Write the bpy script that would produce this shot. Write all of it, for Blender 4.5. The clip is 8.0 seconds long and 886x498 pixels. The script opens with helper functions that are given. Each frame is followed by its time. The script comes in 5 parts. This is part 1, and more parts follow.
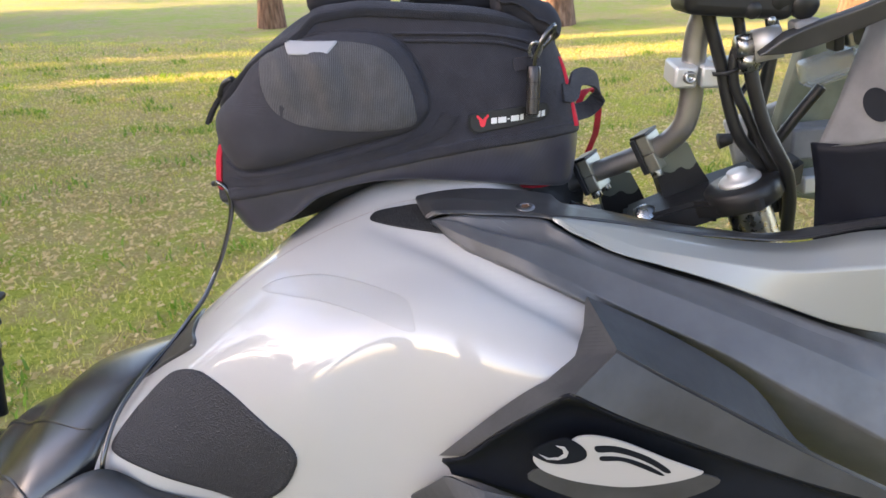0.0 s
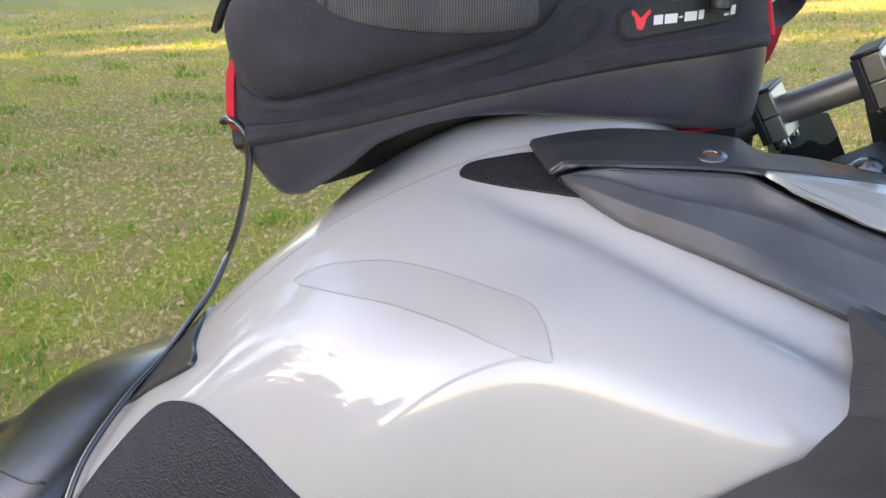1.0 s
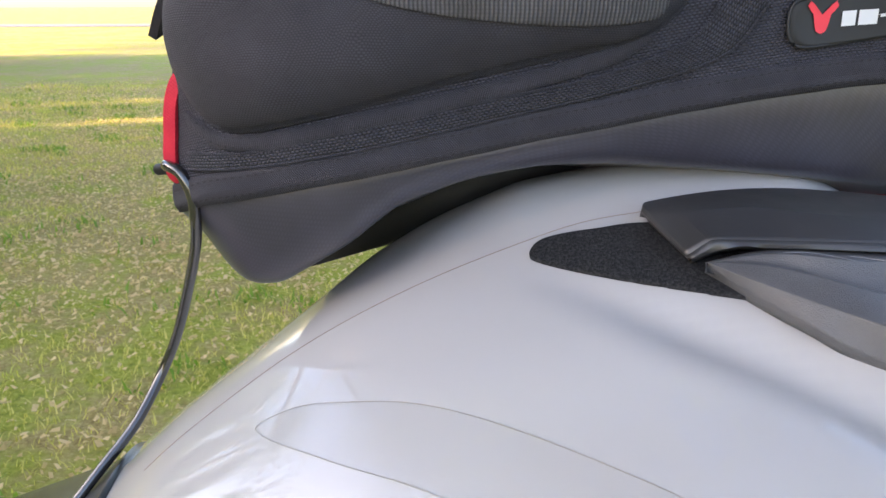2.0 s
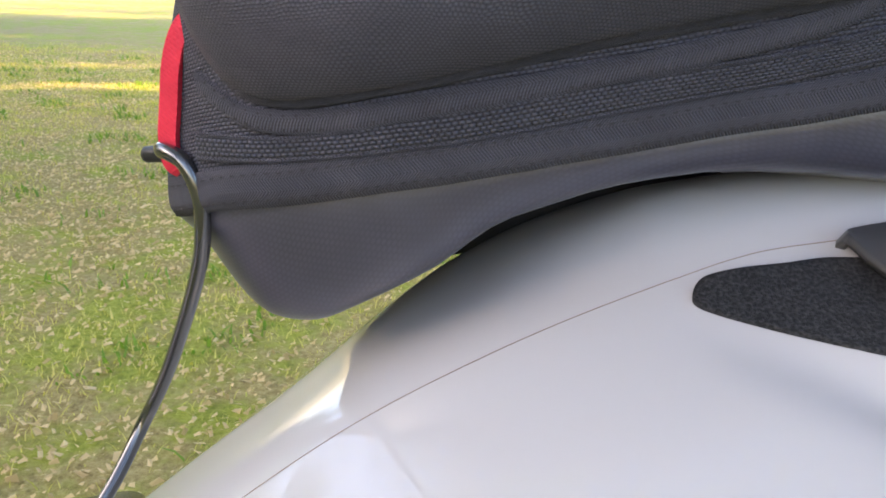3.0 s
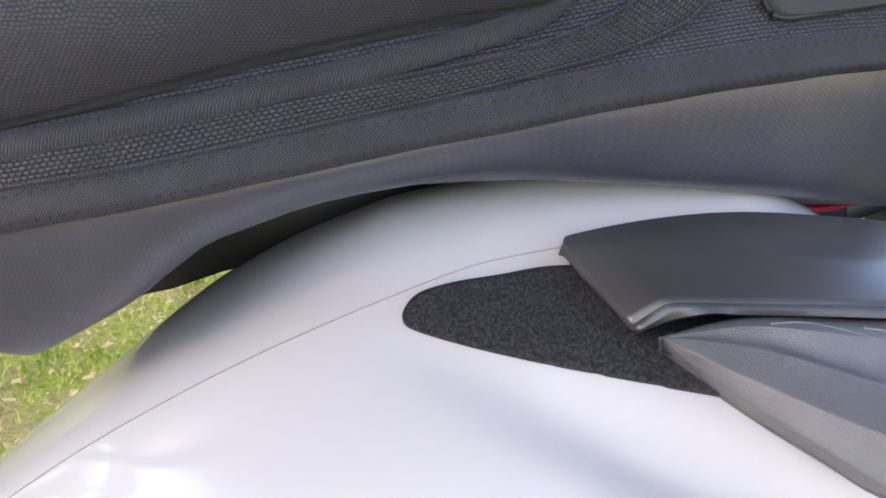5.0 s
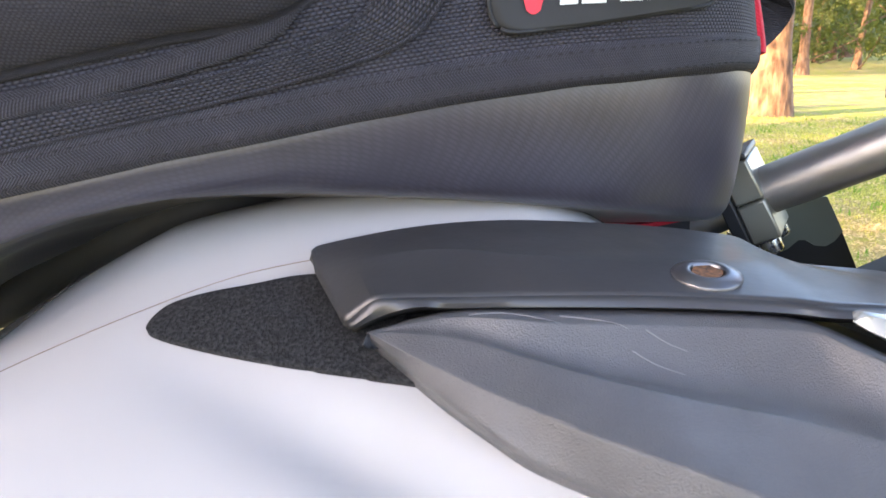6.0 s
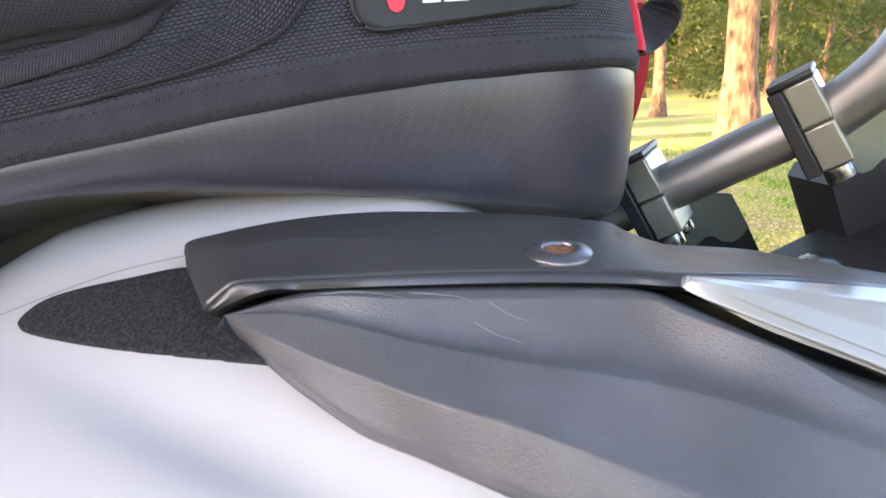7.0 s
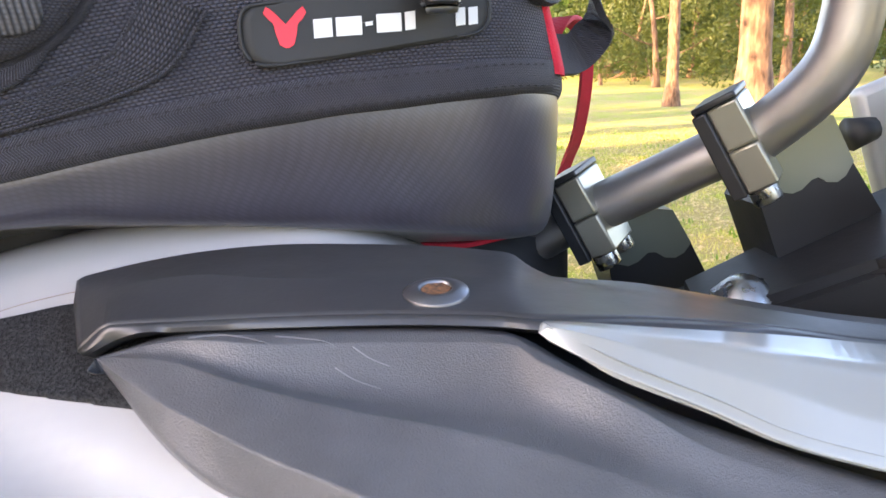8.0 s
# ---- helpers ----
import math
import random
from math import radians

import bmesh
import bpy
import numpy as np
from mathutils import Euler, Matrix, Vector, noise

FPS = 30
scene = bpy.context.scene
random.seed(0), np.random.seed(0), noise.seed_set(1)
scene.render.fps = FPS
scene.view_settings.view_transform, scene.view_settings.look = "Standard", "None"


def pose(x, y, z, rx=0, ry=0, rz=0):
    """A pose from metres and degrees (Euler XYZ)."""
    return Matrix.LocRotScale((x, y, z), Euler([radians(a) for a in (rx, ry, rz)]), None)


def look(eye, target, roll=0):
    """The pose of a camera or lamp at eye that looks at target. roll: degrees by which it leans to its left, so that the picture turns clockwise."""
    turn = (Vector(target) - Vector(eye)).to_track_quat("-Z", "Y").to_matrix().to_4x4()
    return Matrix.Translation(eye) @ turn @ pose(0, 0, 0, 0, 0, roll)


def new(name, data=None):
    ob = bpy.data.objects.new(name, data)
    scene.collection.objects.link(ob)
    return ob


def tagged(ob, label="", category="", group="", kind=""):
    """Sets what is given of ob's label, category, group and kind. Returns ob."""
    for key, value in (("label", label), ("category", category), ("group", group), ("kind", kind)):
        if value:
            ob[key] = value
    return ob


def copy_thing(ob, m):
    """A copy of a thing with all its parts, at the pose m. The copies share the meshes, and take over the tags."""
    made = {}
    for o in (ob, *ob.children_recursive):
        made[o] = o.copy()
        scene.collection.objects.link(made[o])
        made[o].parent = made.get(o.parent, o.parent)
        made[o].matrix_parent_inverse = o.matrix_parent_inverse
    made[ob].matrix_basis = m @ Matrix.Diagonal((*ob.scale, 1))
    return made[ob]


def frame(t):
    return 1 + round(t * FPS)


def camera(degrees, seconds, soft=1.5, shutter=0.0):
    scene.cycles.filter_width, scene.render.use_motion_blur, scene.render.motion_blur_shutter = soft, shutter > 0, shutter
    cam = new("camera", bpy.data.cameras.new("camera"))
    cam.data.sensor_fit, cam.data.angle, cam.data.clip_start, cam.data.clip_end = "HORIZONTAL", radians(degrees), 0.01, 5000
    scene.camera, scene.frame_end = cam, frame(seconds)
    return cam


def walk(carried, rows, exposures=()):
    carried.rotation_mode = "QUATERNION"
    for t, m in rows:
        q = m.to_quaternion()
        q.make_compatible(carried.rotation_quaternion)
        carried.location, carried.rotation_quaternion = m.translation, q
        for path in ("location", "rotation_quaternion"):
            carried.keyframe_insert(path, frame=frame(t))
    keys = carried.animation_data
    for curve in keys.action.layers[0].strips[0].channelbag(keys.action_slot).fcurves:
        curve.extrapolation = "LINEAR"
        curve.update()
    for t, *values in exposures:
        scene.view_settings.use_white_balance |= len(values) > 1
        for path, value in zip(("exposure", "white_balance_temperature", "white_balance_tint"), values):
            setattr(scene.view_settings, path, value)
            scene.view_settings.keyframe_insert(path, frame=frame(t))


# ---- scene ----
from mathutils.bvhtree import BVHTree

cam = camera(61.0, 8.0)
cam.data.dof.use_dof, cam.data.dof.focus_distance, cam.data.dof.aperture_fstop = True, 0.38, 44.0
PATH = [
    (0, (0.02, 0.009, 1.338), (-0.026, 1.865, 0.594), -0.9),
    (0.5, (-0.006, 0.112, 1.276), (-0.092, 1.956, 0.507), -0.8),
    (1, (-0.046, 0.242, 1.244), (-0.177, 2.067, 0.437), -1.4),
    (1.5, (-0.061, 0.34, 1.213), (-0.203, 2.204, 0.503), -1.6),
    (2, (-0.085, 0.411, 1.19), (-0.19, 2.311, 0.573), -0.2),
    (2.2, (-0.108, 0.435, 1.185), (-0.115, 2.343, 0.588), 1.8),
    (3.3, (-0.141, 0.507, 1.174), (-0.101, 2.386, 0.493), 3.3),
    (3.5, (-0.143, 0.507, 1.173), (-0.086, 2.386, 0.491), 3.6),
    (4, (-0.133, 0.509, 1.169), (-0.065, 2.393, 0.501), 2.8),
    (4.5, (-0.107, 0.514, 1.181), (0.017, 2.378, 0.466), 2.3),
    (5, (-0.072, 0.51, 1.184), (0.089, 2.378, 0.488), 1.6),
    (5.2, (-0.048, 0.504, 1.174), (0.052, 2.422, 0.616), 0.9),
    (6.3, (0.002, 0.488, 1.171), (0.19, 2.41, 0.651), -0.6),
    (6.5, (0.006, 0.483, 1.162), (0.204, 2.411, 0.667), -0.8),
    (7, (0.028, 0.481, 1.162), (0.243, 2.415, 0.7), -1.5),
    (7.5, (0.05, 0.479, 1.174), (0.269, 2.41, 0.702), -2.0),
    (8, (0.065, 0.479, 1.174), (0.243, 2.411, 0.689), -1.9),
]
EXPOSURE = [(0.0, 2.72, 6450, 25), (1.0, 2.70, 6350, 23), (1.5, 2.64, 6350, 22), (2.0, 2.74, 6350, 22), (4.0, 3.10, 6450, 23), (5.0, 3.30, 6450, 24), (6.5, 3.34, 6450, 24), (8.0, 3.36, 6500, 26)]
walk(cam, [(t, look(eye, target, roll)) for t, eye, target, roll in PATH], EXPOSURE)

# ---- world, sun, exposure ----
world = bpy.data.worlds.new("sky")
scene.world = world
world.use_nodes = True
wn = world.node_tree
sky = wn.nodes.new("ShaderNodeTexSky")
sky.sky_type, sky.sun_disc = "NISHITA", False
SUN_EL, SUN_AZ = radians(15), radians(-109)
sky.sun_elevation, sky.sun_rotation = SUN_EL, SUN_AZ
sky.air_density, sky.dust_density = 1.0, 1.6
wn.links.new(sky.outputs["Color"], wn.nodes["Background"].inputs["Color"])
wn.nodes["Background"].inputs["Strength"].default_value = 0.15
sun = new("sun", bpy.data.lights.new("sun", "SUN"))
sun.data.energy, sun.data.angle, sun.data.color = 4.0, radians(0.6), (1.0, 0.74, 0.36)
sun_from = Vector((math.sin(SUN_AZ) * math.cos(SUN_EL), math.cos(SUN_AZ) * math.cos(SUN_EL), math.sin(SUN_EL)))
sun.matrix_world = look(sun_from * 60, (0, 0, 0))

# ---- materials ----


class Mat:
    """A principled material and a few shorthands for its nodes."""

    def __init__(self, name, color, rough=0.5, metal=0.0, coat=0.0, spec=0.5, coat_rough=0.05):
        self.m = bpy.data.materials.new(name)
        self.m.use_nodes = True
        self.t = self.m.node_tree
        self.b = self.t.nodes["Principled BSDF"]
        self.set("Base Color", (*color, 1)).set("Roughness", rough).set("Metallic", metal)
        self.set("Coat Weight", coat).set("Coat Roughness", coat_rough).set("Specular IOR Level", spec)

    def set(self, key, v):
        self.b.inputs[key].default_value = v
        return self

    def n(self, kind, **inputs):
        node = self.t.nodes.new(kind)
        for k, v in inputs.items():
            key = k.replace("_", " ")
            if isinstance(v, bpy.types.NodeSocket):
                self.t.links.new(v, node.inputs[key])
            else:
                node.inputs[key].default_value = v
        return node

    def coord(self, which="Object"):
        return self.n("ShaderNodeTexCoord").outputs[which]

    def noise(self, scale, detail=4.0, rough=0.55, which="Object"):
        return self.n("ShaderNodeTexNoise", Vector=self.coord(which), Scale=scale, Detail=detail, Roughness=rough).outputs["Fac"]

    def math(self, op, a, b=0.0):
        node = self.t.nodes.new("ShaderNodeMath")
        node.operation = op
        for i, v in enumerate((a, b)):
            if isinstance(v, bpy.types.NodeSocket):
                self.t.links.new(v, node.inputs[i])
            else:
                node.inputs[i].default_value = v
        return node.outputs[0]

    def ramp(self, fac, stops):
        node = self.n("ShaderNodeValToRGB", Fac=fac)
        e = node.color_ramp.elements
        while len(e) < len(stops):
            e.new(0.5)
        for i, (p, c) in enumerate(stops):
            e[i].position, e[i].color = p, (*c, 1) if len(c) == 3 else c
        return node.outputs["Color"]

    def mix(self, fac, a, b):
        node = self.t.nodes.new("ShaderNodeMix")
        node.data_type = "RGBA"
        for i, v in ((0, fac), (6, a), (7, b)):
            if isinstance(v, bpy.types.NodeSocket):
                self.t.links.new(v, node.inputs[i])
            else:
                node.inputs[i].default_value = (*v, 1) if isinstance(v, tuple) else v
        return node.outputs[2]

    def color(self, sock):
        self.t.links.new(sock, self.b.inputs["Base Color"])
        return self

    def rough(self, sock):
        self.t.links.new(sock, self.b.inputs["Roughness"])
        return self

    def bump(self, height, strength=0.3, dist=0.001):
        node = self.n("ShaderNodeBump", Height=height, Strength=strength, Distance=dist)
        self.t.links.new(node.outputs["Normal"], self.b.inputs["Normal"])
        return self

    def weave(self, pu, pv, twill=0.0):
        """Woven threads on the UV map, which is in metres: short floats pu by pv, staggered row by row, or slanted for a twill."""
        sep = self.n("ShaderNodeSeparateXYZ", Vector=self.coord("UV"))
        u, v = sep.outputs["X"], sep.outputs["Y"]
        if twill:
            u = self.math("ADD", u, self.math("MULTIPLY", self.math("PINGPONG", v, pv * 4), twill))
        else:
            row = self.math("FLOOR", self.math("DIVIDE", v, pv))
            u = self.math("ADD", u, self.math("MULTIPLY", row, pu * 0.5))
        su = self.math("ABSOLUTE", self.math("SINE", self.math("MULTIPLY", u, math.pi / pu)))
        sv = self.math("ABSOLUTE", self.math("SINE", self.math("MULTIPLY", v, math.pi / pv)))
        if twill:
            return self.math("MULTIPLY", self.math("POWER", su, 1.4), self.math("ADD", self.math("MULTIPLY", sv, 0.3), 0.7))
        return self.math("POWER", self.math("MULTIPLY", su, sv), 0.7)


def mat_paint():
    m = Mat("white_paint", (0.5, 0.5, 0.51), 0.42, 0.0, 1.0, 0.3, 0.015)
    m.set("Coat IOR", 1.6)
    m.color(m.ramp(m.noise(6, 3), [(0.3, (0.405, 0.398, 0.388)), (0.7, (0.435, 0.428, 0.418))]))
    return m


def mat_plastic(name, c, rough=0.48, grain=900, strength=0.25, spec=0.45):
    m = Mat(name, (c, c, c * 1.05), rough, 0, 0, spec)
    wear = m.noise(28, 5)
    m.color(m.ramp(wear, [(0.3, (c * 0.8, c * 0.8, c * 0.84)), (0.7, (c * 1.25, c * 1.25, c * 1.31))]))
    m.rough(m.math("MULTIPLY_ADD", m.noise(60, 4), 0.22).node.outputs[0])
    m.t.nodes[-1].inputs[2].default_value = rough - 0.11
    m.bump(m.noise(grain, 3), strength, 0.0006)
    return m


def mat_weave(name, c, pu, pv, strength=0.9, depth=0.0006, twill=0.0, rough=0.75, blue=1.32, dark=0.25):
    m = Mat(name, (c, c, c * blue), rough, 0, 0, 0.35)
    w = m.weave(pu, pv, twill)
    dust = m.noise(45, 5)
    base = m.ramp(dust, [(0.3, (c * dark, c * dark * 0.95, c * dark * blue)), (0.75, (c * dark * 1.5, c * dark * 1.42, c * dark * 1.45 * blue))])
    thread = m.ramp(m.noise(70, 5), [(0.3, (c * 1.35, c * 1.29, c * 1.35 * blue)), (0.75, (c * 1.95, c * 1.86, c * 1.9 * blue))])
    m.color(m.mix(w, base, thread))
    m.bump(w, strength, depth)
    m.set("Sheen Weight", 0.03).set("Sheen Roughness", 0.45)
    return m


PAINT = mat_paint()
SILVER = Mat("silver_paint", (0.29, 0.30, 0.285), 0.36, 0.15, 0.7, 0.5, 0.12)
SILVER.bump(SILVER.noise(2500, 2), 0.05, 0.0003)
TRIM = mat_plastic("satin_black_plastic", 0.034, 0.33, 500, 0.08, 0.6)
PANEL = mat_plastic("grained_black_plastic", 0.090, 0.38, 1500, 0.55, 0.5)
_g = PANEL.n("ShaderNodeTexVoronoi", Vector=PANEL.coord("Object"), Scale=2300.0).outputs["Distance"]
PANEL.bump(PANEL.math("ADD", _g, PANEL.math("MULTIPLY", PANEL.noise(2600, 3), 0.5)), 0.3, 0.0005)
FACET = mat_plastic("dark_grey_plastic", 0.044, 0.5, 800, 0.12)
INSET = mat_plastic("deep_black_plastic", 0.007, 0.55, 700, 0.1, 0.18)
INSET.color(INSET.ramp(INSET.noise(28, 5), [(0.3, (0.005, 0.006, 0.010)), (0.7, (0.008, 0.010, 0.016))]))
ZINC = Mat("dull_zinc_screw", (0.2, 0.2, 0.21), 0.36, 0.9)
ZINC.bump(ZINC.noise(700, 4), 0.2, 0.0003)
DARK = mat_plastic("black_metal", 0.013, 0.42, 400, 0.1, 0.35)
HOSEMAT = mat_plastic("black_hose_rubber", 0.012, 0.42, 500, 0.1, 0.4)
DASHMAT = mat_plastic("olive_grey_plastic", 0.10, 0.4, 500, 0.1)
DASHMAT.color(DASHMAT.ramp(DASHMAT.noise(30, 4), [(0.3, (0.085, 0.10, 0.07)), (0.7, (0.15, 0.165, 0.12))]))
GREYP = mat_plastic("grey_plastic", 0.16, 0.45, 500, 0.1)
LEATHER = Mat("black_leather", (0.010, 0.010, 0.011), 0.27, 0, 0.0, 0.95, 0.22)
LEATHER.bump(LEATHER.noise(420, 6), 0.22, 0.0005)
PADMAT = Mat("pebbled_rubber", (0.030, 0.030, 0.036), 0.5, spec=0.35)
_v = PADMAT.n("ShaderNodeTexVoronoi", Vector=PADMAT.coord("Object"), Scale=620.0).outputs["Distance"]
PADMAT.bump(PADMAT.math("ADD", _v, PADMAT.noise(420, 4)), 0.9, 0.0010)
FOAM = Mat("foam_rubber", (0.012, 0.012, 0.013), 0.8, spec=0.35)
_f = FOAM.noise(900, 4, 0.65)
FOAM.color(FOAM.ramp(_f, [(0.42, (0.006, 0.006, 0.007)), (0.66, (0.045, 0.045, 0.047))])).bump(_f, 1.0, 0.0016)
NYLON = mat_weave("ballistic_nylon", 0.039, 0.0019, 0.0011, 0.9, 0.0007, blue=1.24, dark=0.28)
TAPE = mat_weave("black_webbing", 0.043, 0.0009, 0.0009, 1.0, 0.0004, 0.8, 0.7, 1.25, 0.14)
ZIPTAPE = mat_weave("black_zip_teeth", 0.046, 0.0018, 0.0012, 1.0, 0.0012, blue=1.24, dark=0.10)
MESH = mat_weave("grey_mesh_fabric", 0.078, 0.0015, 0.0013, 0.9, 0.0006, 0.04, 0.7, 1.03, 0.35)
SMOOTHNYLON = mat_weave("fine_black_nylon", 0.033, 0.0012, 0.0009, 0.7, 0.0003, 0.0, 0.75, 1.22, 0.4)
BASEMAT = mat_weave("rubberised_base", 0.027, 0.0024, 0.0015, 0.14, 0.00012, 0.0, 0.32, 1.34, 0.95)
KNURL = mat_weave("knurled_black_steel", 0.05, 0.0012, 0.0012, 0.3, 0.0002, 1.0, 0.22, 1.0)
KNURL.set("Metallic", 0.6).set("Sheen Weight", 0.0)
BASEMAT.set("Sheen Weight", 0.05).set("Specular IOR Level", 0.6)
STITCH = Mat("black_thread", (0.012, 0.012, 0.014), 0.7)
RUBBER = mat_plastic("matt_rubber", 0.018, 0.6, 900, 0.1)
RED = mat_weave("red_webbing", 0.3, 0.0016, 0.0012, 0.6, 0.0003)
RED.color(RED.ramp(RED.noise(90), [(0.3, (0.50, 0.014, 0.035)), (0.7, (0.62, 0.022, 0.045))]))
REDPRINT = Mat("red_print", (0.75, 0.03, 0.05), 0.5)
WHITEPRINT = Mat("white_print", (0.66, 0.66, 0.66), 0.5)
BADGEMAT = Mat("pale_grey_badge", (0.40, 0.385, 0.375), 0.4)
REFLECT = Mat("grey_reflective", (0.34, 0.34, 0.36), 0.4)
STEEL = Mat("brushed_steel", (0.34, 0.34, 0.33), 0.3, 1.0)
STEEL.rough(STEEL.ramp(STEEL.noise(180, 4), [(0.3, (0.2,) * 3), (0.7, (0.4,) * 3)]))
BARMAT = Mat("titanium_grey_bar", (0.33, 0.315, 0.30), 0.38, 0.85)
BARMAT.rough(BARMAT.ramp(BARMAT.noise(120, 5), [(0.3, (0.32,) * 3), (0.7, (0.45,) * 3)]))
ALLOY = Mat("machined_alloy", (0.24, 0.23, 0.18), 0.3, 0.6)
# the grey-green of mirrored grass is put into this metal's colour
WEBMAT = Mat("grass_reflection_alloy", (0.14, 0.155, 0.125), 0.3, 0.45)
CAST = Mat("bead_blasted_alloy", (0.55, 0.55, 0.54), 0.5, 0.6)
CAST.bump(CAST.noise(900, 3), 0.15, 0.0004)
ALLOY.bump(ALLOY.noise(300, 2), 0.05, 0.0003)
RUST = Mat("rusty_socket", (0.16, 0.075, 0.035), 0.7, 0.3)
RUST.color(RUST.ramp(RUST.noise(900, 4), [(0.35, (0.05, 0.03, 0.02)), (0.65, (0.3, 0.14, 0.06))]))
CABLEMAT = Mat("black_cable_sheath", (0.014, 0.014, 0.015), 0.22, 0, 1.0, 0.8, 0.08)
CABLEMAT.bump(CABLEMAT.noise(300, 3), 0.05, 0.0003)
FILM = Mat("clear_film", (0.36, 0.355, 0.34), 0.22, 0, 0.6)
FILM.set("Alpha", 0.08)
FILMEDGE = Mat("yellowed_film_edge", (0.34, 0.315, 0.27), 0.5)
SCRATCH = Mat("scratch_mark", (0.22, 0.22, 0.23), 0.6)
CLEAR = Mat("clear_lens", (0.9, 0.92, 0.92), 0.08)
CLEAR.set("Transmission Weight", 0.85)
BARK = Mat("pine_bark", (0.2, 0.13, 0.09), 0.9)
_k = BARK.n("ShaderNodeTexNoise", Vector=BARK.n("ShaderNodeMapping", Vector=BARK.coord("Object"), Scale=(9, 9, 2.2)).outputs["Vector"], Scale=1.6, Detail=7.0).outputs["Fac"]
BARK.color(BARK.ramp(_k, [(0.3, (0.06, 0.032, 0.02)), (0.5, (0.18, 0.098, 0.06)), (0.72, (0.32, 0.195, 0.13))])).bump(_k, 0.9, 0.05)


def mat_leaf(name, c1, c2):
    m = Mat(name, c1, 0.6)
    rnd = m.n("ShaderNodeNewGeometry").outputs["Random Per Island"]
    m.color(m.ramp(rnd, [(0.0, c1), (1.0, c2)]))
    m.set("Transmission Weight", 0.0)
    tr = m.t.nodes.new("ShaderNodeBsdfTranslucent")
    tr.inputs["Color"].default_value = (c2[0] * 1.4, c2[1] * 1.5, c2[2], 1)
    mixer = m.t.nodes.new("ShaderNodeMixShader")
    mixer.inputs[0].default_value = 0.4
    m.t.links.new(m.b.outputs[0], mixer.inputs[1])
    m.t.links.new(tr.outputs[0], mixer.inputs[2])
    m.t.links.new(mixer.outputs[0], m.t.nodes["Material Output"].inputs["Surface"])
    return m


LEAF = mat_leaf("green_leaf", (0.045, 0.08, 0.020), (0.095, 0.130, 0.030))
YLEAF = mat_leaf("yellow_green_leaf", (0.038, 0.058, 0.010), (0.085, 0.095, 0.016))
DARKLEAF = mat_leaf("dark_green_leaf", (0.028, 0.042, 0.012), (0.050, 0.066, 0.018))
BLADE = mat_leaf("grass_blade", (0.22, 0.30, 0.022), (0.56, 0.50, 0.085))
_hue = BLADE.noise(2.2, 5, 0.6)
_rnd = BLADE.n("ShaderNodeNewGeometry").outputs["Random Per Island"]
BLADE.color(BLADE.mix(BLADE.ramp(_hue, [(0.30, (0, 0, 0)), (0.52, (1, 1, 1))]), BLADE.ramp(_rnd, [(0.0, (0.19, 0.25, 0.03)), (1.0, (0.41, 0.44, 0.065))]), BLADE.ramp(_rnd, [(0.0, (0.40, 0.33, 0.07)), (1.0, (0.78, 0.62, 0.25))])))
WEED = mat_leaf("weed_leaf", (0.07, 0.15, 0.015), (0.20, 0.30, 0.03))
LITTER = mat_leaf("dry_leaf", (0.26, 0.16, 0.07), (0.74, 0.56, 0.33))


def mat_ground():
    m = Mat("lawn_soil", (0.1, 0.11, 0.04), 0.95, spec=0.2)
    big, mid, fine = m.noise(0.55, 5), m.noise(3.5, 6, 0.65), m.noise(38, 6, 0.7)
    grass = m.ramp(fine, [(0.28, (0.14, 0.17, 0.02)), (0.5, (0.34, 0.36, 0.05)), (0.75, (0.54, 0.50, 0.12))])
    dry = m.ramp(m.noise(55, 6, 0.7), [(0.3, (0.21, 0.145, 0.05)), (0.5, (0.42, 0.325, 0.12)), (0.75, (0.64, 0.52, 0.24))])
    patch = m.ramp(m.math("ADD", m.math("MULTIPLY", mid, 0.65), m.math("MULTIPLY", big, 0.4)), [(0.46, (0, 0, 0)), (0.57, (1, 1, 1))])
    m.color(m.mix(patch, grass, dry))
    m.bump(fine, 1.0, 0.02)
    return m


GROUND = mat_ground()
ROADMAT = Mat("pale_asphalt", (0.17, 0.17, 0.17), 0.9)
ROADMAT.color(ROADMAT.ramp(ROADMAT.noise(4, 6), [(0.3, (0.13, 0.13, 0.13)), (0.7, (0.21, 0.21, 0.205))]))

# ---- geometry helpers ----


def spline(pts, n, closed=False):
    """n points on a smooth curve through pts."""
    p = np.array(pts, float)
    if closed:
        p = np.vstack([p[-2:], p, p[:3]])
    d = np.r_[0, np.cumsum(np.linalg.norm(np.diff(p, axis=0), axis=1) ** 0.7 + 1e-9)]
    tang = np.empty_like(p)
    tang[1:-1] = (p[2:] - p[:-2]) / (d[2:] - d[:-2])[:, None]
    tang[0], tang[-1] = (p[1] - p[0]) / (d[1] - d[0]), (p[-1] - p[-2]) / (d[-1] - d[-2])
    lo, hi = (d[2], d[-3]) if closed else (d[0], d[-1])
    s = np.linspace(lo, hi, n, endpoint=not closed)
    k = np.clip(np.searchsorted(d, s, side="right") - 1, 0, len(d) - 2)
    h = (d[k + 1] - d[k])[:, None]
    x = ((s - d[k]) / (d[k + 1] - d[k]))[:, None]
    return ((2 * x**3 - 3 * x**2 + 1) * p[k] + (x**3 - 2 * x**2 + x) * h * tang[k]
            + (-2 * x**3 + 3 * x**2) * p[k + 1] + (x**3 - x**2) * h * tang[k + 1])


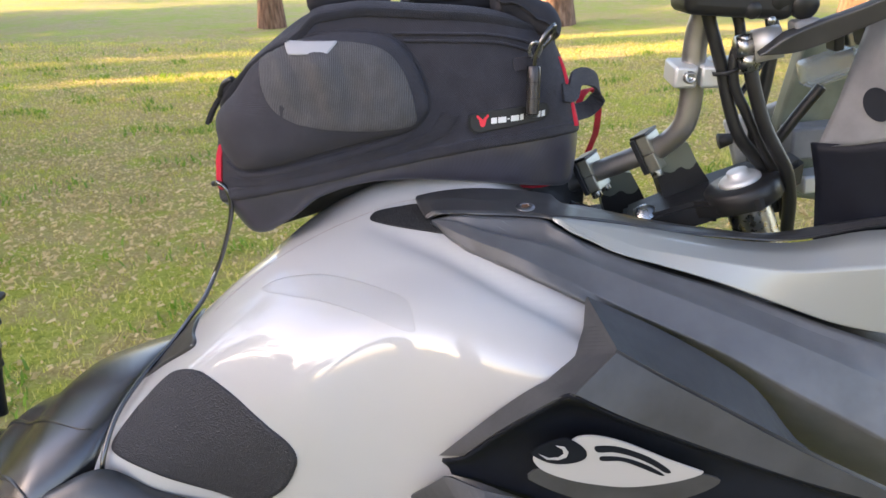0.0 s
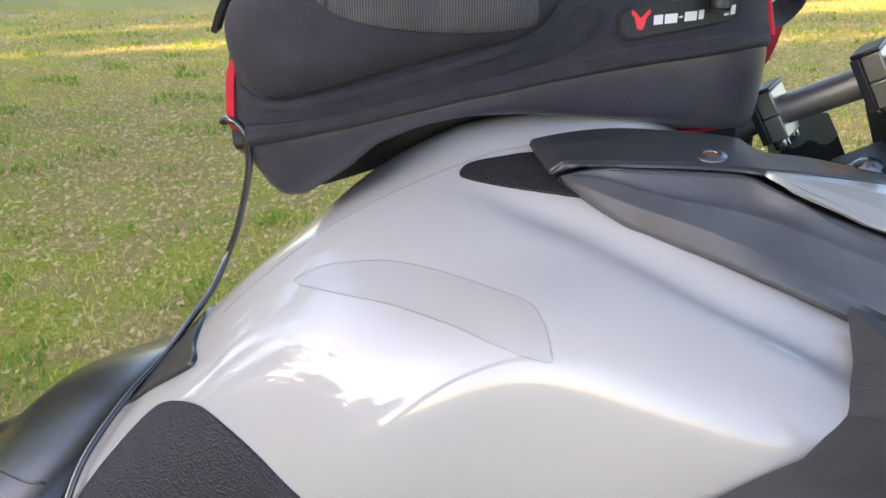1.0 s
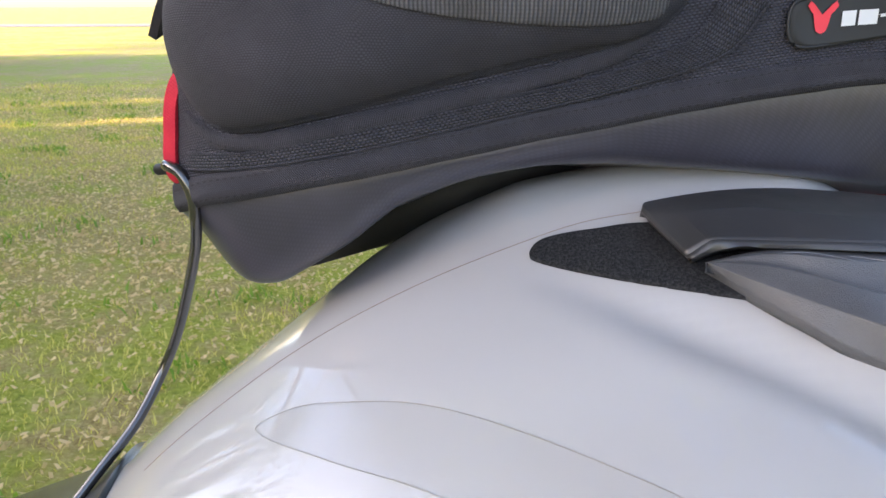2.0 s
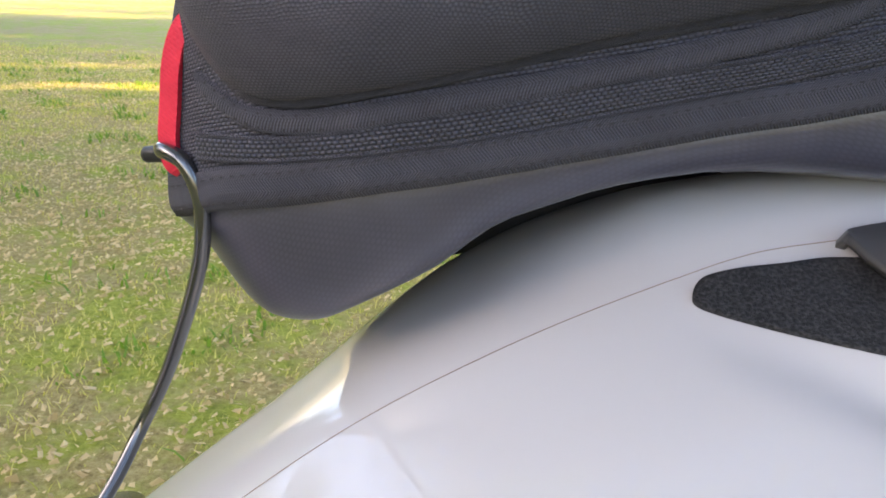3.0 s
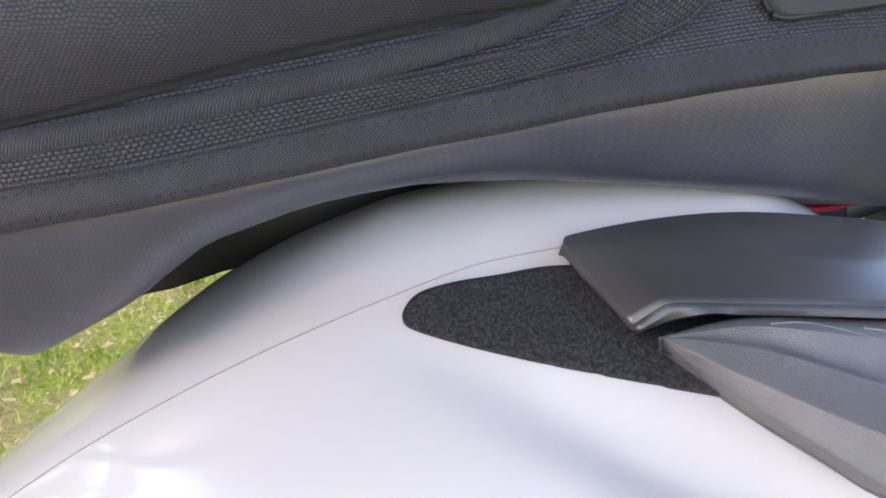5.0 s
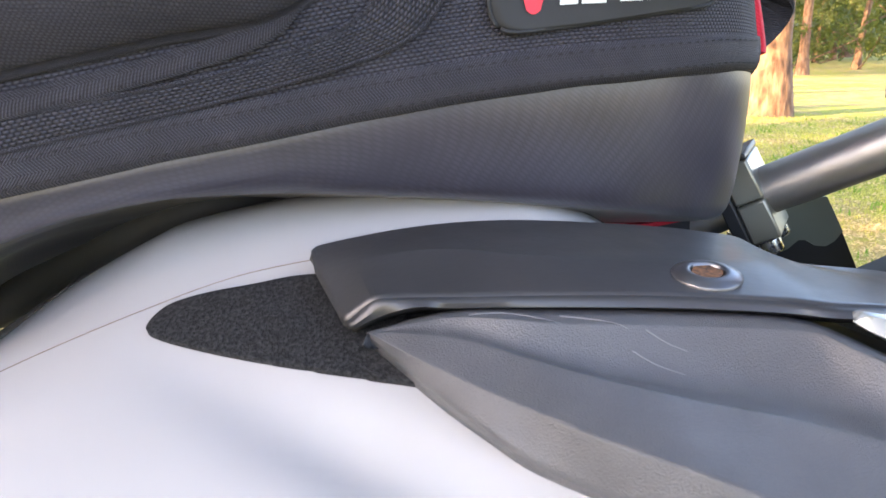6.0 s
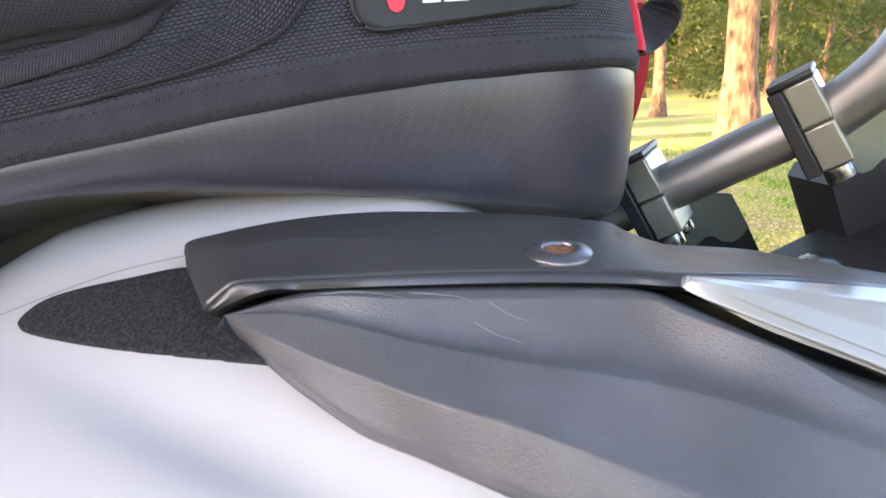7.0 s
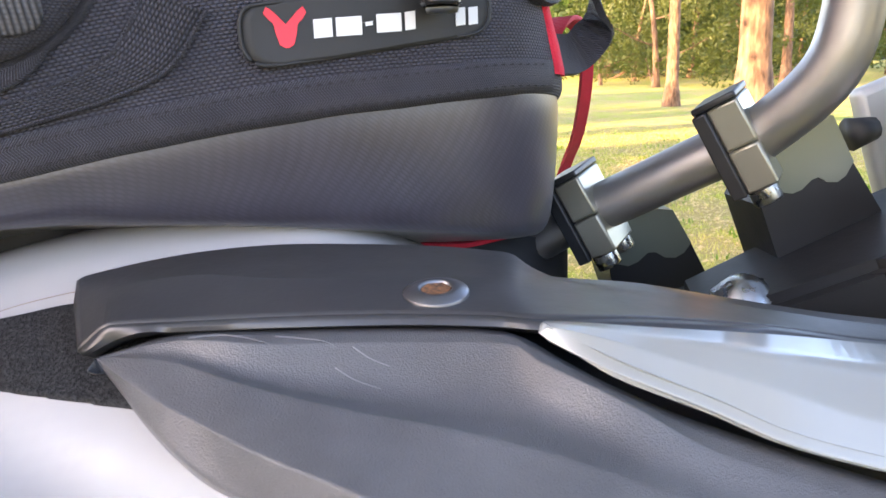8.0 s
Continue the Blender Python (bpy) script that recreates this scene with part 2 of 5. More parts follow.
def straight(pts, n):
    p = np.array(pts, float)
    d = np.r_[0, np.cumsum(np.linalg.norm(np.diff(p, axis=0), axis=1))]
    s = np.linspace(0, d[-1], n)
    return np.stack([np.interp(s, d, p[:, i]) for i in range(3)], -1)


def loft(rows, nu, nv, along=spline, across=spline):
    """A grid of points: each row a curve of the same number of points; nv points along each, nu from row to row."""
    g = np.stack([along(r, nv) for r in rows])
    return np.stack([across(g[:, j], nu) for j in range(nv)], 1)


def mesh_of(name, verts, faces, uvs=None, smooth=True):
    me = bpy.data.meshes.new(name)
    me.from_pydata([tuple(map(float, v)) for v in verts], [], faces)
    if uvs is not None:
        layer = me.uv_layers.new(name="UVMap")
        idx = np.empty(len(me.loops), int)
        me.loops.foreach_get("vertex_index", idx)
        layer.data.foreach_set("uv", np.asarray(uvs, np.float32)[idx].ravel())
    me.polygons.foreach_set("use_smooth", [smooth] * len(me.polygons))
    me.update()
    return me


def grid_mesh(name, g, wrap=False, caps=False, flip=False, smooth=True):
    """A mesh over a grid of points, with a UV map in metres. wrap: the second way is closed."""
    nu, nv = g.shape[:2]
    du = np.r_[np.zeros((1, nv)), np.cumsum(np.linalg.norm(np.diff(g, axis=0), axis=2), 0)]
    dv = np.c_[np.zeros(nu), np.cumsum(np.linalg.norm(np.diff(g, axis=1), axis=2), 1)]
    uv = np.stack([dv, du], -1).reshape(-1, 2)
    faces = []
    for i in range(nu - 1):
        for j in range(nv if wrap else nv - 1):
            k = (j + 1) % nv
            q = (i * nv + j, i * nv + k, (i + 1) * nv + k, (i + 1) * nv + j)
            faces.append(q[::-1] if flip else q)
    if caps:
        a, b = tuple(range(nv)), tuple((nu - 1) * nv + j for j in range(nv))
        faces += [a[::-1] if not flip else a, b if not flip else b[::-1]]
    return mesh_of(name, g.reshape(-1, 3), faces, uv, smooth)


def creased(me, degrees=14):
    """Keeps the folds of a panel crisp."""
    me.set_sharp_from_angle(angle=radians(degrees))
    return me


def part(name, data, material, parent=None, label=""):
    """Links a mesh or bmesh as one object under a thing or a part."""
    if isinstance(data, bmesh.types.BMesh):
        me = bpy.data.meshes.new(name)
        data.to_mesh(me)
        data.free()
        data = me
    data.materials.append(material.m)
    ob = new(name, data)
    ob.parent = parent
    return tagged(ob, label)


def thing(name, at, label, category, group="", kind=""):
    ob = new(name)
    ob.location = at
    return tagged(ob, label, category, group, kind)


def under(parent, ob):
    """Parents ob, which is built in world metres, to an Empty that stands elsewhere."""
    ob.parent = parent
    ob.matrix_parent_inverse = Matrix.Translation(parent.location).inverted()
    return ob


def solid(ob, thick, bevel=0.0, offset=-1.0):
    m = ob.modifiers.new("thickness", "SOLIDIFY")
    m.thickness, m.offset = thick, offset
    if bevel:
        b = ob.modifiers.new("edge", "BEVEL")
        b.width, b.segments, b.limit_method, b.angle_limit = bevel, 2, "ANGLE", radians(35)
    return ob


def tube(name, pts, r, sides=12, n=40, smooth_path=True, flat=1.0):
    """A round or flattened bar along pts."""
    c = spline(pts, n) if smooth_path and len(pts) > 2 else straight(pts, n if len(pts) > 2 else 2)
    rings, up = [], None
    for i in range(len(c)):
        t = Vector(c[min(i + 1, len(c) - 1)] - c[max(i - 1, 0)]).normalized()
        up = (Vector((0, 0, 1)) if abs(t.z) < 0.9 else Vector((1, 0, 0))) if up is None else up
        side = t.cross(up).normalized()
        up = side.cross(t).normalized()
        rr = r[0] + (r[1] - r[0]) * i / (len(c) - 1) if isinstance(r, tuple) else r
        rings.append([c[i] + np.array(side) * rr * math.cos(a) * flat + np.array(up) * rr * math.sin(a) for a in np.linspace(0, 2 * math.pi, sides, endpoint=False)])
    return grid_mesh(name, np.array(rings), wrap=True, caps=True)


def block(center, size, m=Matrix(), bevel=0.002, seg=2):
    """A bevelled box as a bmesh, turned by m."""
    bm = bmesh.new()
    bmesh.ops.create_cube(bm, size=1.0, matrix=Matrix.Diagonal((*size, 1)))
    bmesh.ops.bevel(bm, geom=bm.edges[:], offset=bevel, segments=seg, affect="EDGES", profile=0.5)
    bmesh.ops.transform(bm, matrix=Matrix.Translation(center) @ m, verts=bm.verts)
    for f in bm.faces:
        f.smooth = len(f.verts) == 4 and f.calc_area() < bevel * max(size) * 1.5
    return bm


def prism(outline, depth, m, bevel=0.0008):
    """A plate with that outline (in its own x and y), raised by depth along its own z, put in place by m."""
    bm = bmesh.new()
    vs = [bm.verts.new((x, y, 0)) for x, y in outline]
    f = bm.faces.new(vs)
    if f.normal.z < 0:
        f.normal_flip()
    bm.normal_update()
    up = bmesh.ops.extrude_face_region(bm, geom=[f])
    top = [v for v in up["geom"] if isinstance(v, bmesh.types.BMVert)]
    bmesh.ops.translate(bm, verts=top, vec=(0, 0, depth))
    if bevel:
        edges = [e for e in bm.edges if all(v in top for v in e.verts)]
        bmesh.ops.bevel(bm, geom=edges, offset=bevel, segments=2, affect="EDGES")
    bmesh.ops.recalc_face_normals(bm, faces=bm.faces[:])
    bmesh.ops.transform(bm, matrix=m, verts=bm.verts)
    return bm


def disc(profile, m, sides=28):
    """A turned shape: profile of (radius, height), its axis put along m's z."""
    a = np.linspace(0, 2 * math.pi, sides, endpoint=False)
    g = np.array([[m @ Vector((r * math.cos(t), r * math.sin(t), h)) for t in a] for r, h in profile])
    return g


def axis(at, z, x=(1, 0, 0.013)):
    """A pose at a place with its z axis along z."""
    z = Vector(z).normalized()
    y = z.cross(Vector(x)).normalized()
    xx = y.cross(z)
    return Matrix(((xx.x, y.x, z.x, at[0]), (xx.y, y.y, z.y, at[1]), (xx.z, y.z, z.z, at[2]), (0, 0, 0, 1)))


def tree_of(me):
    from_mesh = bmesh.new()
    from_mesh.from_mesh(me)
    t = BVHTree.FromBMesh(from_mesh)
    from_mesh.free()
    return t


def laid(name, bvh, outline, lift, bulge=0.0, rings=12, n=96, cast=None, sharp=False, power=3.0, skirt=True):
    """A piece that lies on a surface: its outline (points near the surface) filled towards the middle and laid down, lift above it."""
    o = straight([*outline, outline[0]], n + 1)[:-1] if sharp else spline(outline, n, closed=True)
    c = o.mean(0)
    verts, faces, uvs = [], [], []
    scales = [1.0] + [1.0 - (i / rings) ** 1.15 for i in range(rings + 1)] if skirt else [1.0 - (i / rings) ** 1.15 for i in range(rings + 1)]
    for k, s in enumerate(scales):
        s = max(s, 0.004)
        for p in c + (o - c) * s:
            if cast is None:
                q, nrm, _, _ = bvh.find_nearest(Vector(p))
            else:
                q, nrm, _, _ = bvh.ray_cast(Vector(p) - Vector(cast) * 0.3, Vector(cast))
                if q is None:
                    q, nrm, _, _ = bvh.find_nearest(Vector(p))
            if nrm.dot(Vector((0, -1, 0.6))) < 0:
                nrm = -nrm
            h = (-0.0015 if skirt and k == 0 else lift) + bulge * (1 - s**power)
            verts.append(q + nrm * h)
            uvs.append((p[0], p[2] + 0.5 * p[1]))
    for k in range(len(scales) - 1):
        for j in range(n):
            i = (j + 1) % n
            faces.append((k * n + j, k * n + i, (k + 1) * n + i, (k + 1) * n + j))
    return mesh_of(name, verts, faces, uvs)

# ---- the motorcycle ----
bike = thing("motorcycle", (0, 0.8, 0), "white and dark grey adventure motorcycle parked on the grass", "motorcycle")


def bp(name, data, material, parent=None, label=""):
    """A part of the motorcycle, built in world metres."""
    ob = part(name, data, material, None, label)
    if parent is None or parent == bike:
        return under(bike, ob)
    ob.parent = parent
    return ob




def tank_rows():
    """Cross-sections of the tank: x, then (y, z) from the crown of the tank down its flank."""
    stations = [
        (-0.34, 0.70, (0.735, 0.890), (0.700, 0.897), (0.65, 0.900), (0.605, 0.882), (0.585, 0.83), (0.590, 0.74)),
        (-0.26, 0.80, (0.745, 0.968), (0.715, 0.977), (0.665, 0.972), (0.612, 0.947), (0.586, 0.888), (0.592, 0.80)),
        (-0.20, 0.75, (0.755, 1.019), (0.725, 1.029), (0.675, 1.029), (0.605, 0.988), (0.578, 0.915), (0.590, 0.81)),
        (-0.12, 0.55, (0.775, 1.082), (0.735, 1.0835), (0.685, 1.079), (0.605, 1.0435), (0.557, 0.985), (0.560, 0.84)),
        (-0.03, 0.30, (0.79, 1.1085), (0.75, 1.111), (0.700, 1.1045), (0.620, 1.0785), (0.552, 1.042), (0.543, 0.88)),
        (0.07, 0.25, (0.79, 1.1055), (0.75, 1.1085), (0.685, 1.0985), (0.600, 1.0795), (0.515, 1.034), (0.525, 0.88)),
        (0.135, 0.6, (0.79, 1.060), (0.75, 1.065), (0.690, 1.070), (0.590, 1.063), (0.510, 1.020), (0.530, 0.86)),
    ]
    rows = []
    for x, fall, *sec in stations:
        mid = sec[0][0]
        near = [(x, y, z) for y, z in sec[1:]]
        far = [(x, 2 * mid - y, z - fall * (mid - y)) for y, z in sec[1:]]
        rows.append(near[::-1] + [(x, *sec[0])] + far)
    return rows


tank_grid = loft(tank_rows(), 130, 190)
# a shallow groove under the foam pad and along the side panel
groove = spline([(-0.075, 0.690, 0), (-0.03, 0.655, 0), (0.02, 0.617, 0), (0.07, 0.573, 0), (0.12, 0.545, 0)], 80)
for row in tank_grid:
    for p in row:
        if p[1] < 0.75 and p[2] > 1.0:
            d = np.hypot(*(groove[:, :2] - p[:2]).T)
            k = int(d.argmin())
            p[2] -= 0.0055 * math.exp(-((d[k] / 0.011) ** 2)) * min(1.0, k / 25)
# a firm shoulder along the crown, under the edge of the bag
for row in tank_grid:
    for p in row:
        if p[2] > 1.03:
            wide = 0.024 if p[1] < 0.738 else 0.034
            p[2] += 0.011 * math.exp(-(((p[1] - 0.738) / wide) ** 2)) * float(np.interp(p[0], (-0.125, -0.07, 0.045, 0.09), (0, 1, 1, 0)))
tank_me = grid_mesh("tank", tank_grid)
tank_bvh = tree_of(tank_me)
tank = bp("tank", tank_me, PAINT, label="glossy pearl white fuel tank with faint scuffs")

# the fine joint line over the tank's shoulder
seam_pts = []
for p in spline([(-0.222, 0.670, 1.008), (-0.188, 0.676, 1.037), (-0.160, 0.6815, 1.058), (-0.126, 0.687, 1.077), (-0.096, 0.6935, 1.091), (-0.072, 0.699, 1.1005), (-0.047, 0.705, 1.1085), (-0.020, 0.7085, 1.1125)], 60):
    q, nrm, _, _ = tank_bvh.find_nearest(Vector(p))
    seam_pts.append(q + (nrm if nrm.z > 0 else -nrm) * 0.0001)
bp("joint_line", tube("joint_line", seam_pts, 0.00011, 6, 90), Mat("joint_shadow", (0.22, 0.15, 0.10), 0.8), tank)

PAD = [(-0.2384, 0.621, 0.9715), (-0.261, 0.630, 0.960), (-0.290, 0.620, 0.935), (-0.314, 0.604, 0.910), (-0.314, 0.600, 0.8955), (-0.277, 0.589, 0.883),
       (-0.217, 0.582, 0.863), (-0.180, 0.579, 0.853), (-0.145, 0.564, 0.878), (-0.1275, 0.556, 0.910), (-0.127, 0.555, 0.927), (-0.138, 0.558, 0.941), (-0.179, 0.580, 0.965), (-0.217, 0.607, 0.976)]
bp("knee_pad", laid("knee_pad", tank_bvh, PAD, 0.0022, 0.0006), PADMAT, tank, "pebbled black rubber knee pad")
FILM_LINE = [(-0.1685, 0.649, 1.043), (-0.154, 0.649, 1.053), (-0.131, 0.640, 1.061), (-0.103, 0.629, 1.066), (-0.070, 0.6116, 1.066), (-0.040, 0.5895, 1.066), (-0.026, 0.577, 1.065), (-0.020, 0.564, 1.060),
             (-0.018, 0.556, 1.054), (-0.018, 0.551, 1.048), (-0.041, 0.561, 1.050), (-0.069, 0.581, 1.052), (-0.101, 0.603, 1.051), (-0.136, 0.622, 1.049)]
film_me = laid("protective_film", tank_bvh, FILM_LINE, 0.0005, 0.0, 16, 140)
film_rim = [film_me.vertices[140 + k].co.copy() for k in range(140)]
film = bp("protective_film", film_me, FILM, tank, "clear protective film with a yellowed edge")
bp("film_edge", tube("film_edge", film_rim + film_rim[:1], 0.00013, 6, 200), FILMEDGE, tank)
bp("foam_pad", laid("foam_pad", tank_bvh, [(-0.0665, 0.690, 1.096), (-0.065, 0.695, 1.099), (-0.0612, 0.698, 1.1015), (-0.052, 0.6995, 1.1035), (-0.040, 0.6998, 1.1055), (-0.024, 0.7008, 1.108), (0.001, 0.697, 1.108), (0.017, 0.678, 1.103),
    (0.022, 0.6465, 1.0915), (0.015, 0.6495, 1.092), (0.005, 0.654, 1.092), (-0.008, 0.6595, 1.0925), (-0.025, 0.667, 1.093), (-0.038, 0.673, 1.0935), (-0.050, 0.679, 1.094), (-0.062, 0.6855, 1.0955)], 0.0016, n=120), FOAM, tank, "grainy black foam rubber pad")

# black plastic tail of the tank in front of the seat
bp("tank_tail_cover", laid("tank_tail_cover", tank_bvh, [(-0.256, 0.735, 0.98), (-0.2471, 0.6904, 0.9893), (-0.2432, 0.6641, 0.9873), (-0.2354, 0.648, 0.987), (-0.2360, 0.642, 0.985), (-0.2447, 0.6437, 0.9785), (-0.2741, 0.655, 0.9581), (-0.3001, 0.664, 0.9376), (-0.33, 0.70, 0.905), (-0.33, 0.79, 0.885), (-0.28, 0.79, 0.945)], 0.0025), TRIM, tank, "satin black plastic tail cover")

# side panel A: the long dark panel under the trim
A_TOP = [(-0.0070, 0.6648, 1.1040), (0.0133, 0.6655, 1.1085), (0.0415, 0.6635, 1.1088), (0.0711, 0.661, 1.1083), (0.093, 0.656, 1.1080), (0.1005, 0.650, 1.1072), (0.106, 0.642, 1.1055), (0.1175, 0.632, 1.1010), (0.135, 0.626, 1.0940), (0.183, 0.616, 1.078), (0.255, 0.605, 1.058), (0.336, 0.592, 1.031), (0.45, 0.580, 0.995)]
A_BAND = [(-0.0068, 0.6645, 1.1040), (0.012, 0.661, 1.1085), (0.0249, 0.656, 1.1098), (0.0366, 0.6535, 1.1092), (0.0668, 0.654, 1.1072), (0.0797, 0.6525, 1.1068), (0.0965, 0.6475, 1.1070), (0.1008, 0.6385, 1.1062), (0.1173, 0.624, 1.1010), (0.137, 0.617, 1.0905), (0.185, 0.608, 1.0745), (0.257, 0.597, 1.052), (0.338, 0.585, 1.022), (0.45, 0.572, 0.985)]
A_HOLLOW = [(-0.0067, 0.6644, 1.1040), (0.006, 0.6605, 1.1060), (0.018, 0.656, 1.1058), (0.0325, 0.6485, 1.1026), (0.052, 0.644, 1.0992), (0.070, 0.641, 1.0970), (0.088, 0.637, 1.0964), (0.100, 0.631, 1.0962), (0.115, 0.619, 1.0935), (0.140, 0.609, 1.0848), (0.190, 0.598, 1.0685), (0.260, 0.586, 1.0455), (0.340, 0.575, 1.0135), (0.45, 0.564, 0.969)]
A_SCOOP = [(-0.0066, 0.6643, 1.1042), (0.001, 0.660, 1.1055), (0.014, 0.6534, 1.1062), (0.029, 0.6425, 1.1055), (0.0399, 0.6373, 1.1037), (0.0608, 0.6281, 1.1012), (0.0769, 0.6215, 1.1000), (0.102, 0.612, 1.0955), (0.145, 0.599, 1.0810), (0.195, 0.587, 1.0645), (0.262, 0.575, 1.0406), (0.343, 0.566, 1.007), (0.45, 0.556, 0.9574)]
A_RIDGE = [(-0.0064, 0.664, 1.1043), (0.0017, 0.6545, 1.1030), (0.0143, 0.6405, 1.1018), (0.0275, 0.629, 1.0999), (0.0369, 0.6205, 1.0988), (0.0484, 0.612, 1.0977), (0.059, 0.605, 1.0964), (0.080, 0.594, 1.0905), (0.105, 0.585, 1.0805), (0.160, 0.569, 1.057), (0.232, 0.552, 1.028), (0.285, 0.542, 1.000), (0.350, 0.536, 0.965), (0.45, 0.526, 0.91)]
A_LOW = [(-0.0062, 0.6638, 1.1035), (-0.0004, 0.6569, 1.1002), (0.0103, 0.642, 1.0965), (0.0192, 0.631, 1.0940), (0.0274, 0.6245, 1.0905), (0.0377, 0.6175, 1.0882), (0.060, 0.6005, 1.0850), (0.085, 0.585, 1.0790), (0.123, 0.570, 1.0655), (0.150, 0.560, 1.053), (0.215, 0.547, 1.022), (0.265, 0.539, 0.985), (0.310, 0.536, 0.940), (0.45, 0.54, 0.84)]
A_LOW[9:] = [(0.02 + (x - 0.02) * k, 0.01 + (y - 0.01) * k, 1.34 + (z - 1.34) * k) for (x, y, z), k in zip(A_LOW[9:], (1.03, 1.075, 1.085, 1.09, 1.09))]
A_RETURN = [(x, y + 0.003, z - 0.004) for x, y, z in A_LOW]


def folded(lines, radii, nv, steps=7):
    """A sheet over lines that keeps a rounded fold along each inner one; radii: the part of a face that each fold takes."""
    rows = []
    for l in lines:
        c, u = spline(l, 900), np.linspace(0, 1, nv) ** 1.4
        x = (c[:, 0] - c[0, 0]) / (c[-1, 0] - c[0, 0])
        rows.append(np.stack([np.interp(u, x, c[:, i]) for i in range(3)], -1))
    out = [rows[0]]
    for k in range(1, len(rows) - 1):
        a, b, r = rows[k - 1], rows[k + 1], radii[k - 1]
        p, q = rows[k] + (a - rows[k]) * r, rows[k] + (b - rows[k]) * r
        out += [p + (out[-1] - p) * 0.5] + [(1 - u) ** 2 * p + 2 * u * (1 - u) * rows[k] + u * u * q for u in np.linspace(0, 1, steps)]
    return np.stack(out + [(out[-1] + rows[-1]) / 2, rows[-1]])


panel_g = folded([A_TOP, A_BAND, A_HOLLOW, A_SCOOP, A_RIDGE, A_LOW, A_RETURN], (0.05, 0.45, 0.05, 0.06, 0.2), 150)
panel_me = grid_mesh("side_panel", panel_g, flip=True)
panel_bvh = tree_of(panel_me)
side_panel = solid(bp("side_panel", panel_me, PANEL, label="grained black plastic side panel with fine scratches"), 0.004)
for pts in ([(0.0175, 0.6606, 1.1094), (0.0266, 0.6604, 1.1094), (0.0383, 0.6534, 1.109)], [(0.039, 0.6585, 1.1089), (0.049, 0.6555, 1.1084), (0.054, 0.653, 1.1073)],
            [(0.0538, 0.6488, 1.1036), (0.0584, 0.6461, 1.1012), (0.0644, 0.6435, 1.0996)], [(0.0581, 0.653, 1.107), (0.0623, 0.6505, 1.1046), (0.0668, 0.6487, 1.103)]):
    line = []
    for p in spline(pts, 14):
        q, nrm, _, _ = panel_bvh.find_nearest(Vector(p))
        line.append(q + (nrm if nrm.z > 0 else -nrm) * 0.0001)
    bp("scratch", tube("scratch", line, (0.00016, 0.00006), 5, 16), SCRATCH, side_panel)

# trim cover along the top
T_LIP = [(-0.0108, 0.667, 1.1042), (-0.0025, 0.6665, 1.1079), (0.006, 0.665, 1.1100), (0.0133, 0.6645, 1.1098), (0.0415, 0.662, 1.1100), (0.0711, 0.659, 1.1097), (0.0945, 0.654, 1.1094), (0.1045, 0.6495, 1.1095), (0.134, 0.6485, 1.1085), (0.1655, 0.650, 1.1035), (0.205, 0.653, 1.0950), (0.255, 0.656, 1.089), (0.317, 0.646, 1.089), (0.376, 0.63, 1.107), (0.44, 0.62, 1.12)]
T_EDGE = [(-0.0128, 0.669, 1.1046), (-0.0062, 0.6683, 1.1102), (-0.0042, 0.668, 1.1113), (0.0, 0.6675, 1.1117), (0.0167, 0.6655, 1.1121), (0.0453, 0.6635, 1.1123), (0.0713, 0.661, 1.112), (0.0944, 0.656, 1.1116), (0.1045, 0.652, 1.1114), (0.1338, 0.6515, 1.1095), (0.1655, 0.653, 1.1048), (0.2, 0.656, 1.0972), (0.255, 0.659, 1.0905), (0.317, 0.649, 1.0898), (0.376, 0.632, 1.107), (0.44, 0.622, 1.12)]
T_MID = [(-0.0211, 0.692, 1.111), (-0.008, 0.690, 1.1155), (0.0138, 0.689, 1.1178), (0.0358, 0.683, 1.1172), (0.0616, 0.684, 1.1155), (0.1004, 0.683, 1.1130), (0.1135, 0.688, 1.1102), (0.135, 0.680, 1.1082), (0.1655, 0.672, 1.1045), (0.205, 0.670, 1.097), (0.255, 0.669, 1.0905), (0.317, 0.66, 1.0895), (0.376, 0.645, 1.107), (0.44, 0.632, 1.12)]
T_UP = [(-0.0227, 0.7005, 1.1150), (-0.0202, 0.7045, 1.1156), (0.0055, 0.709, 1.1190), (0.032, 0.7145, 1.1193), (0.0617, 0.7165, 1.1175), (0.0862, 0.717, 1.1152), (0.100, 0.716, 1.1135), (0.1089, 0.7145, 1.1121), (0.1125, 0.707, 1.1102), (0.1158, 0.700, 1.1085), (0.1425, 0.690, 1.1072), (0.1662, 0.688, 1.1024), (0.2018, 0.684, 1.0957), (0.255, 0.682, 1.088), (0.307, 0.672, 1.0865), (0.36, 0.66, 1.10), (0.44, 0.645, 1.118)]
T_IN = [(x + 0.001, y + 0.010, z - 0.010) for x, y, z in T_UP]
T_UNDER = [(x + 0.001, y + 0.005, z - 0.003) for x, y, z in T_LIP]
trim_g = np.vstack([loft([T_EDGE, T_MID], 9, 150, spline, straight), loft([T_MID, T_UP], 14, 150, spline, straight)[1:], loft([T_UP, T_IN], 5, 150, spline, straight)[1:]])
lip_g = loft([T_UNDER, T_LIP, T_EDGE], 5, 150, spline, straight)
trim_me = creased(grid_mesh("trim_cover", trim_g), 7)
trim = solid(bp("trim_cover", trim_me, TRIM, label="satin black plastic trim cover over the tank's shoulder"), 0.0025)

